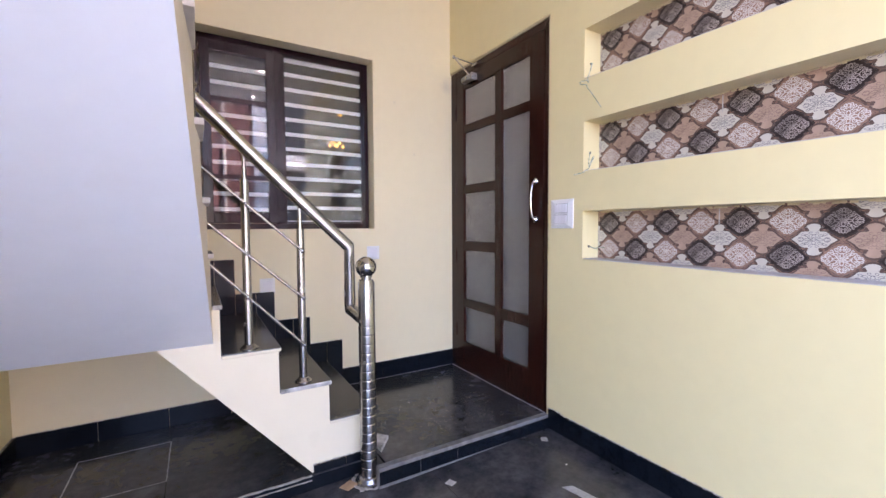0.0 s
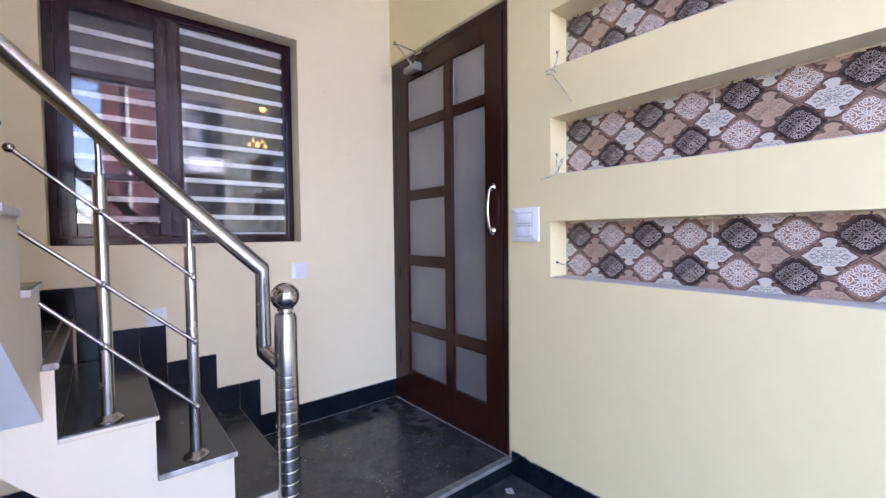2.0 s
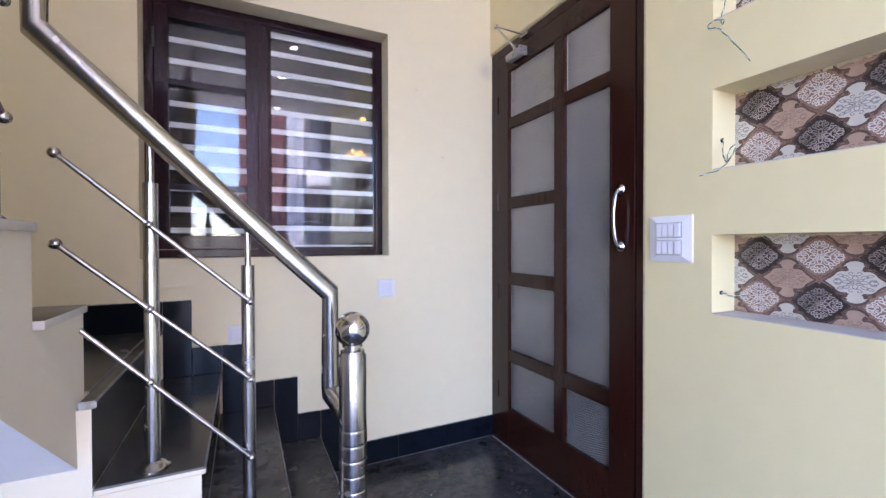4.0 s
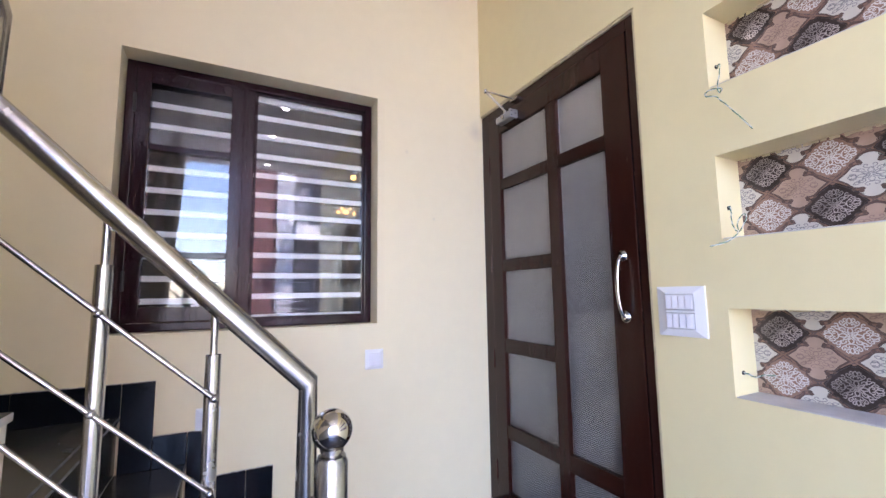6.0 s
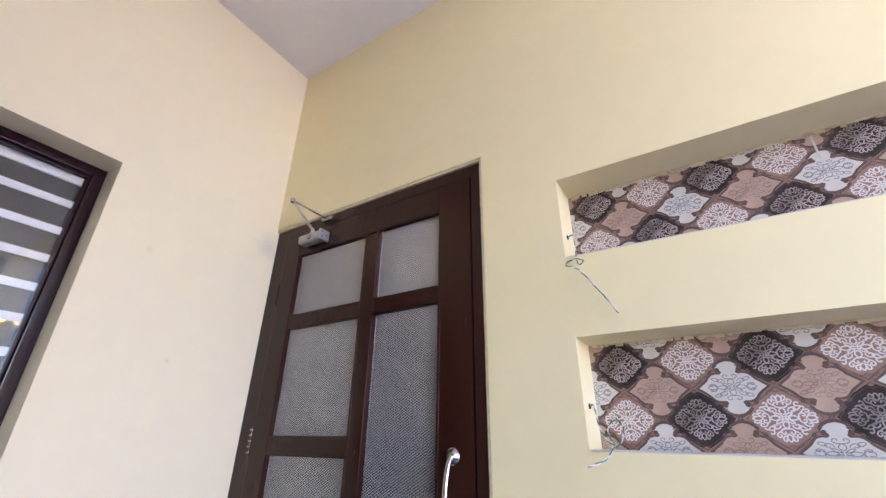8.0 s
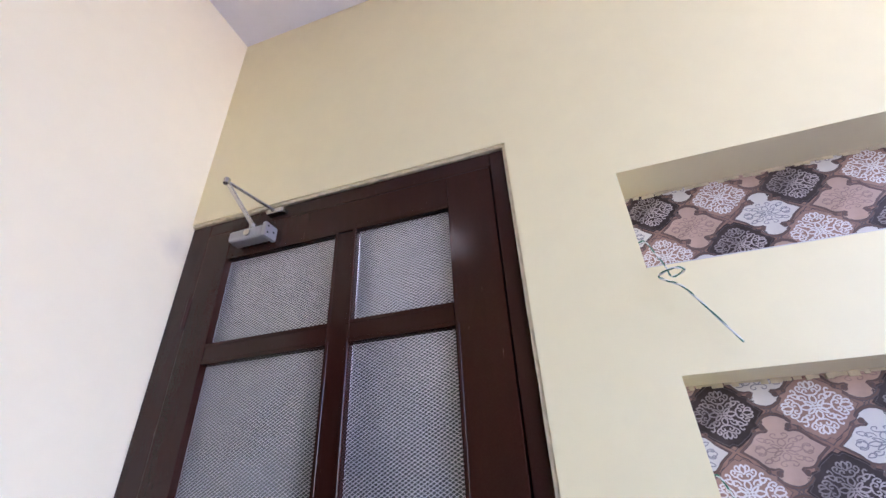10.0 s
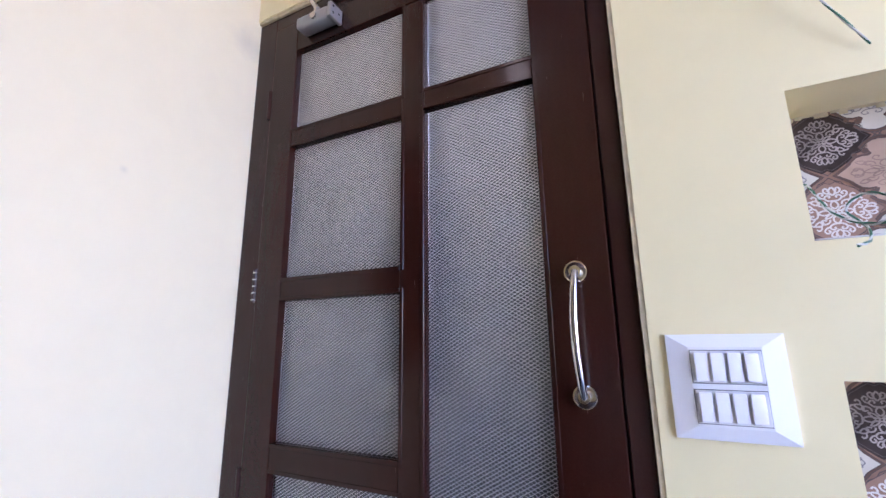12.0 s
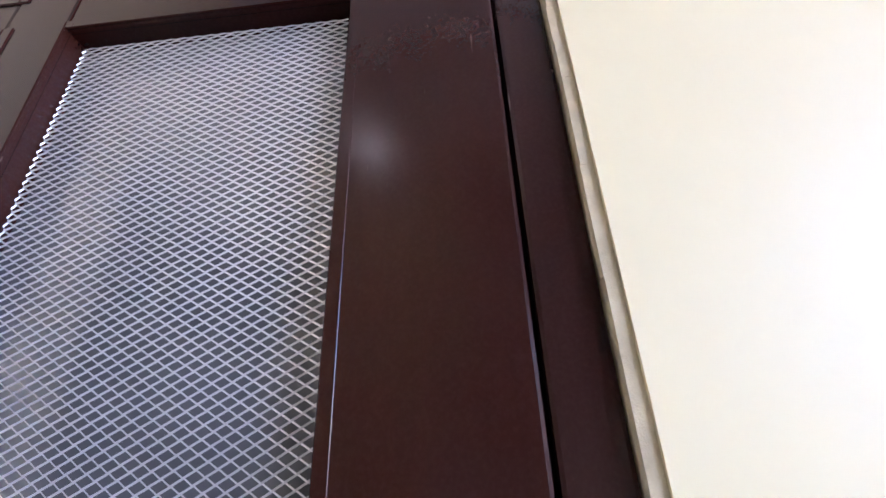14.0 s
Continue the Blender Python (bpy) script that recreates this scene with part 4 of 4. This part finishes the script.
LACE = [[(0.02, 0.03), (0.14, 0.06), (0.23, 0.18), (0.12, 0.15), (0.02, 0.03)],
        [(0.0, 0.10), (0.07, 0.18), (0.06, 0.28), (0.0, 0.35)],
        [(0.10, 0.0), (0.18, 0.07), (0.28, 0.06), (0.36, 0.0)],
        [(0.0, 0.35), (0.10, 0.36), (0.17, 0.44), (0.13, 0.52), (0.06, 0.50), (0.08, 0.44)],
        [(0.36, 0.0), (0.37, 0.10), (0.44, 0.16), (0.52, 0.13), (0.50, 0.06), (0.44, 0.08)],
        [(0.14, 0.22), (0.17, 0.31), (0.26, 0.35), (0.33, 0.30), (0.29, 0.22), (0.21, 0.24)],
        [(0.28, 0.28), (0.38, 0.27), (0.46, 0.38), (0.34, 0.39), (0.28, 0.28)],
        [(0.0, 0.52), (0.06, 0.60), (0.05, 0.70), (0.0, 0.78)],
        [(0.04, 0.57), (0.13, 0.60), (0.17, 0.69), (0.12, 0.75), (0.07, 0.70), (0.10, 0.66)],
        [(0.52, 0.0), (0.60, 0.07), (0.71, 0.06), (0.80, 0.0)],
        [(0.57, 0.04), (0.62, 0.13), (0.71, 0.16), (0.77, 0.11), (0.72, 0.06), (0.67, 0.09)],
        [(0.17, 0.44), (0.24, 0.47), (0.29, 0.56), (0.24, 0.63), (0.18, 0.58), (0.22, 0.53)],
        [(0.44, 0.16), (0.48, 0.24), (0.57, 0.28), (0.64, 0.23), (0.59, 0.17), (0.54, 0.21)],
        [(0.34, 0.39), (0.34, 0.48), (0.40, 0.53), (0.44, 0.48)],
        [(0.46, 0.38), (0.52, 0.37), (0.55, 0.32)]]


def stroke(bm, pts, su, sv, w, h, mi, k=1.0):
    """A smooth flat ribbon through points given in halves of the motif."""
    P = [Vector((-su * u * A * k, sv * v * B * k)) for u, v in pts]
    fine = []
    for i in range(len(P) - 1):
        a, b, c, d = P[max(i - 1, 0)], P[i], P[i + 1], P[min(i + 2, len(P) - 1)]
        for n in range(3):
            t = n / 3
            fine.append(0.5 * ((2 * b) + (c - a) * t + (2 * a - 5 * b + 4 * c - d) * t * t + (3 * b - a - 3 * c + d) * t ** 3))
    fine.append(P[-1])
    prev = None
    for i, p in enumerate(fine):
        d = (fine[min(i + 1, len(fine) - 1)] - fine[max(i - 1, 0)]).normalized()
        n = Vector((-d.y, d.x)) * w / 2
        o = [bm.verts.new((-h, p.x + n.x, p.y + n.y)), bm.verts.new((-h, p.x - n.x, p.y - n.y))]
        if prev:
            bm.faces.new((prev[0], prev[1], o[1], o[0])).material_index = mi
        prev = o


def motif(kind):
    bm = bmesh.new()
    if kind in "DO":
        outline_line(bm, LOZ, 1.0, 0.97, 0.0004, 1)
        flat(bm, full(FIELD, 1.0 if kind == "D" else 0.92), 0.0006, 0)
        outline_line(bm, FIELD, 0.94, 0.92, 0.0008, 1)
        for su in (-1, 1):
            for sv in (-1, 1):
                for line in LACE:
                    stroke(bm, line, su, sv, 0.0023 if kind == "D" else 0.0026, 0.0012, 3, 0.84 if kind == "D" else 0.90)
        ring(bm, 0, 0, 0.0022, 0.0022, 0.0018, 0.0014, 3)
        ring(bm, 1.0, 0, 0.0032, 0.0032, 0.0016, 0.0016, 1, n=4)
    else:
        outline_line(bm, LAN, 1.0, 0.90, 0.0009, 1)
        flat(bm, full(LAN, 0.91), 0.0006, 0)
        outline_line(bm, LAN, 1.0, 0.975, 0.0013, 2)
        outline_line(bm, LAN, 0.925, 0.90, 0.0013, 2)
        for su in (-1, 1):
            for sv in (-1, 1):
                ring(bm, su * 0.275, sv * 0.575, 0.0030, 0.0030, 0.0032, 0.0015, 1, 0.0, 6.2832, 12)
                ring(bm, su * 0.275, sv * 0.575, 0.0046, 0.0046, 0.0010, 0.0017, 2, 0.4, 5.8, 12)
                ring(bm, su * 0.275, sv * 0.575, 0.0014, 0.0014, 0.0011, 0.0017, 2, 0.0, 6.2832, 8)
                ring(bm, su * 0.48, sv * 0.50, 0.0020, 0.0020, 0.0026, 0.0015, 1, 0.0, 6.2832, 10)
                ring(bm, su * 0.48, sv * 0.50, 0.0034, 0.0034, 0.0010, 0.0017, 2, 0.0, 6.2832, 10)
                for line in LACE[:7]:
                    stroke(bm, [(u * 1.05, v * 0.78) for u, v in line], su, sv, 0.0017, 0.0012, 3)
                stroke(bm, [(0.36, 0.0), (0.44, 0.08), (0.54, 0.07), (0.60, 0.0)], su, sv, 0.0017, 0.0012, 3)
    mats = {"D": (M_TDARK, M_TLINE, M_TLINE, M_TLACED), "O": (M_TPINK, M_TLINE, M_TLINE, M_TLACE), "T": (M_TTAN, M_TBROWN, M_TLINE, M_TLACE3), "W": (M_TWHITE, M_TBROWN, M_TLINE, M_TLACE2)}[kind]
    me = bpy.data.meshes.new("motif")
    for f in bm.faces:
        f.normal_update()
        if f.normal.x > 0:
            f.normal_flip()
    bm.to_mesh(me)
    bm.free()
    for mt in mats:
        me.materials.append(mt)
    return me


MOTIF = {k: motif(k) for k in "DOTW"}
for (z0, z1), z_row in zip(NICHES, ROW_TOP):
    panel = empty("tile_panel", (NICHE_D, -2.0, z0), "glossy patterned brown, pink and white wall tiles lining a long niche", "tiles", "niche tile panels")
    for y0, y1 in ((-1.805, -1.2375), (-2.402, -1.807), (-2.9495, -2.404)):
        part("tile", bbox(NICHE_D - 0.004, NICHE_D + 0.005, y0, y1, z0 - SAG, z1 - 0.0005), M_TILE, panel)
    bm = bmesh.new()
    y = NICHE_Y[0]
    while y < NICHE_Y[1] - 0.01:
        w = random.uniform(0.006, 0.02)
        box(bm, NICHE_D - 0.005 - random.uniform(0.001, 0.004), NICHE_D, y, min(y + w, NICHE_Y[1]), z1 - random.uniform(0.003, 0.010), z1 - 0.0003)
        y += w + (random.uniform(0.0, 0.01) if random.random() < 0.2 else 0.0001)
    part("plaster_smear", bm, M_PLCREAM, panel, "rough cream plaster smear")
    for j in range(-1, 5):
        for i in range(-1, 25):
            if (i + j) % 2:
                continue
            y = -1.306 - i * A
            z = z_row - j * B
            if z - B * 0.5 > z1 or z + B * 0.9 < z0 - SAG or y < NICHE_Y[0] + 0.03 or y > NICHE_Y[1] + 0.04:
                continue
            if j % 2 == 0:
                kind = "DO"[(i // 2 + j // 2) % 2]
            else:
                kind = "TW"[((i - 1) // 2 + (j - 1) // 2) % 2]
            ob = new("motif", MOTIF[kind])
            ob.parent = panel
            ob.matrix_parent_inverse = panel.matrix_world.inverted()
            ob.matrix_basis = pose(NICHE_D - 0.0042, y, z)
    for y0, y1 in ((-1.8068, -1.8052), (-2.4038, -2.4022)):
        part("grout_line", bbox(NICHE_D - 0.0062, NICHE_D - 0.004, y0 - 0.0012, y1 + 0.0012, z1 - 0.075, z1 - 0.011), M_GROUTW, panel, "pale grout line")
    bm = bbox(0.0012, NICHE_D - 0.006, NICHE_Y[0] + 0.002, NICHE_Y[1] - 0.0015, z0 + 0.0002, z0 + 0.003, 0.001, 1)
    for v in bm.verts:
        v.co.z -= SAG * (NICHE_Y[1] - v.co.y) / (NICHE_Y[1] - NICHE_Y[0])
    part("sill", bm, M_SILL, panel, "thin whitewashed sill")


def wire(hole, pts, label):
    root = empty("loose_wire", hole, label, "wire", "loose wires")
    bm = bmesh.new()
    tube(bm, Vector(hole) + Vector((0, 0.0012, 0)), Vector(hole) - Vector((0, 0.002, 0)), 0.006, 12)
    part("hole", bm, M_GAP, root)
    for k, off in enumerate((0.0, 0.0022)):
        bm = bmesh.new()
        fine = []
        P = [Vector(p) for p in pts]
        for i in range(len(P) - 1):
            a, b, c, d = P[max(i - 1, 0)], P[i], P[i + 1], P[min(i + 2, len(P) - 1)]
            for s in range(6):
                t = s / 6
                fine.append(0.5 * ((2 * b) + (c - a) * t + (2 * a - 5 * b + 4 * c - d) * t * t + (3 * b - a - 3 * c + d) * t ** 3))
        fine.append(P[-1])
        tw = [p + Vector((0.001 * math.sin(i * 1.1 + k * math.pi) + off * 0.2, 0, 0.0012 * math.cos(i * 1.1 + k * math.pi))) for i, p in enumerate(fine)]
        sweep(bm, tw, 0.0014, 6)
        part("strand", bm, M_WIRE if k == 0 else M_WIREW, root, "green insulated strand" if k == 0 else "white insulated strand", True)


wire((0.045, NICHE_Y[1] - 0.001, 1.798), [(0.045, -1.238, 1.798), (0.032, -1.256, 1.794), (0.012, -1.263, 1.755), (-0.012, -1.268, 1.712), (-0.014, -1.272, 1.690), (-0.036, -1.290, 1.690), (-0.058, -1.268, 1.688),
                                     (-0.036, -1.246, 1.686), (-0.015, -1.262, 1.683), (-0.028, -1.280, 1.662), (-0.020, -1.305, 1.624), (-0.008, -1.343, 1.559)],
     "loose twisted green and white wires hanging from the upper niche")
wire((0.045, NICHE_Y[1] - 0.001, 1.368), [(0.045, -1.238, 1.368), (0.032, -1.250, 1.369), (0.022, -1.256, 1.350), (0.010, -1.262, 1.325), (-0.005, -1.275, 1.302), (-0.030, -1.298, 1.287), (-0.040, -1.316, 1.302), (-0.022, -1.316, 1.326),
                                     (-0.002, -1.297, 1.336), (0.003, -1.280, 1.316), (-0.020, -1.290, 1.285), (-0.050, -1.278, 1.262), (-0.084, -1.253, 1.251)],
     "loose curled green and white wires hanging from the middle niche")
wire((0.045, NICHE_Y[1] - 0.001, 0.905), [(0.045, -1.238, 0.905), (0.045, -1.252, 0.903), (0.06, -1.262, 0.895), (0.085, -1.272, 0.900), (0.104, -1.288, 0.898)],
     "short loose wire end poking from the lower niche")

# ---- debris on the floor ----
def scrap(name, at, w, d, turn, mat, label, cat, h=0.0012):
    bm = bmesh.new()
    vs = box(bm, -w / 2, w / 2, -d / 2, d / 2, 0.0003, h)
    for v in vs:
        v.co.x += random.uniform(-0.12, 0.12) * w
        v.co.y += random.uniform(-0.12, 0.12) * d
    ob = part(name, bm, mat, None, label)
    ob.matrix_world = pose(at[0], at[1], Z_PORCH + FALL * at[0], 0, -math.degrees(FALL), 0) @ pose(0, 0, 0, 0, 0, turn)
    return tagged(ob, label, cat)


scrap("tape_scrap", (-0.717, -1.145, 0), 0.034, 0.034, 20, M_TAPE, "crumpled silver scrap of tape on the black floor", "scrap", 0.004)
scrap("tape_scrap", (-0.116, -1.105, 0), 0.034, 0.030, 50, M_TAPE, "small crumpled silver scrap near the door step", "scrap", 0.004)
scrap("metal_strip", (-0.285, -1.56, 0), 0.036, 0.24, 12, M_TAPE, "flat grey metal strip lying on the black floor", "strip", 0.002)
scrap("paper_dot", (-0.19, -1.324, 0), 0.008, 0.008, 0, M_PLAST, "tiny white speck of paper on the black floor", "scrap")
crumbs = bmesh.new()
rng = random.Random(5)
for k in range(230):
    cx, cy = ((-0.52, -0.80), (-0.33, -0.84), (-0.25, -0.62), (-0.60, -0.45))[k % 4]
    cx, cy = min(-0.03, rng.gauss(cx, 0.07)), max(-0.975, rng.gauss(cy, 0.07))
    bmesh.ops.create_icosphere(crumbs, subdivisions=1, radius=rng.uniform(0.0006, 0.0019), matrix=pose(cx, cy, Z_LAND + 0.0003) @ Matrix.Diagonal((1.4, 1, 0.5, 1)))
tagged(part("floor_crumbs", crumbs, M_CRUMB, None, "scattered pale plaster crumbs on the black landing", kind="stuff"))
scrap("cardboard_scrap", (-1.108, -0.925, 0), 0.055, 0.05, 25, M_CARD, "torn brown cardboard scrap beside the newel post", "cardboard", 0.006)
bm = bmesh.new()
prism(bm, [(-0.94, -0.90), (-0.862, -0.800), (-0.93, -0.72), (-0.943, -0.76)], "y", 0.0, 0.018)
for v in bm.verts:
    v.co = (v.co.x, v.co.z, Z_LAND + 0.0003 + v.co.y)
tagged(part("stone_offcut", bm, M_EDGE, None, "grey broken stone offcut on the landing beside the steps"), "", "stone")
bm = bmesh.new()
for k in range(46):
    a = 2 * math.pi * k / 46
    r = 0.061 + random.uniform(0, 0.016)
    bmesh.ops.create_icosphere(bm, subdivisions=1, radius=random.uniform(0.004, 0.010), matrix=pose(PX + r * math.cos(a), PY + r * math.sin(a), ZP) @ Matrix.Diagonal((1.3, 1, 0.45, 1)))
tagged(part("cement_ring", bm, M_GROUT, None, "rough grey cement collar round the foot of the post", kind="stuff"))

# ---- ceiling downlights ----
for x, y in ((-0.80, -2.15), (-0.85, -3.0), (-0.82, -4.2), (-1.88, -0.34)):
    d = empty("downlight", (x, y, CEIL), "small round lit downlight in the white porch ceiling", "downlight", "porch downlights")
    bm = bmesh.new()
    lathe(bm, [(0.052, CEIL - 0.0005), (0.052, CEIL - 0.006), (0.040, CEIL - 0.008)], (x, y), 24)
    part("trim_ring", bm, M_PLAST, d, smooth=True)
    bm = bmesh.new()
    lathe(bm, [(0.036, CEIL - 0.0085), (0.036, CEIL - 0.0105)], (x, y), 24)
    part("lens", bm, M_SPOT, d)

# ---- street ----
part("ground", bbox(-300, 300, -300, 300, -0.5, -0.41), M_ROAD, kind="structure", label="pale grey street paving")
part("forecourt", bbox(-6, 3, -7.2, -5.4, -0.41, -0.12), M_ROAD, kind="structure", label="pale grey paved forecourt before the porch")


def opposite_house():
    h = empty("opposite_house", (0, -12, -0.41), "red-brown and pale stone house across the street", "house")
    y = -11.5
    part("wall", bbox(-1.36, 5.2, y - 6, y, -0.41, 6.4), M_FACD, h)
    part("red_panel", bbox(-1.37, -0.05, y + 0.001, y + 0.12, -0.41, 6.0), M_RED, h, "red-brown rendered panel")
    bm = bmesh.new()
    tube(bm, (-0.86, y + 0.17, 1.3), (-0.86, y + 0.17, 5.6), 0.045, 10)
    part("drainpipe", bm, M_FAC, h, "white drainpipe", True)
    bm = bmesh.new()
    for k in range(44):
        z = -0.4 + k * 0.16
        d = 0.16 + 0.05 * ((k * 7) % 5) / 5
        box(bm, -0.05, 0.19 + 0.05 * (k % 2), y + 0.001, y + d, z, z + 0.152)
        box(bm, 0.20 + 0.05 * (k % 2), 0.45, y + 0.001, y + 0.37 - d, z, z + 0.152)
    part("stone_strip", bm, M_STONE, h, "pale blue-grey split stone strip")
    for z0, z1 in ((3.36, 4.62), (0.3, 1.9)):
        w = part("window", bbox(0.46, 1.02, y + 0.001, y + 0.06, z0, z1), M_DARKW, h, "dark louvred window")
        for k in range(13):
            zc = z0 + 0.06 + k * (z1 - z0 - 0.08) / 13
            part("louvre", bbox(0.50, 0.98, y + 0.061, y + 0.10, zc, zc + 0.030), M_STONE, w)
    part("balcony_slab", bbox(0.452, 2.25, y + 0.101, y + 0.75, 2.86, 3.28, 0.01), M_FACW, h, "white balcony slab")
    part("column", bbox(1.28, 1.76, y + 0.101, y + 0.35, 3.29, 6.0), M_DARKW, h, "dark column")
    part("column", bbox(1.28, 1.76, y + 0.101, y + 0.35, -0.35, 2.85), M_DARKW, h, "dark column")
    part("side_wall", bbox(1.95, 5.0, y + 0.001, y + 0.10, -0.35, 6.2), M_FAC, h, "pale rendered side wall")
    for z0, z1 in ((0.0, 1.9), (3.6, 5.0)):
        part("opening", bbox(2.7, 3.9, y + 0.101, y + 0.13, z0, z1), M_DARKW, h, "dark doorway")
    part("parapet", bbox(-1.45, 5.3, y - 6, y + 0.2, 6.4, 6.6), M_FAC, h)


opposite_house()
gate = empty("street_gate", (0.2, -6.6, -0.12), "black iron bar gate before the street", "gate")
bm = bmesh.new()
for x in (-1.2, 0.6, 2.4):
    tube(bm, (x, -6.6, -0.12), (x, -6.6, 1.0), 0.03, 8)
part("gate_frame", bm, M_IRON, gate)
for k in range(6):
    bm = bmesh.new()
    tube(bm, (-1.2, -6.6, 0.05 + 0.18 * k), (2.4, -6.6, 0.05 + 0.18 * k), 0.012, 8)
    part("gate_bar", bm, M_IRON, gate)
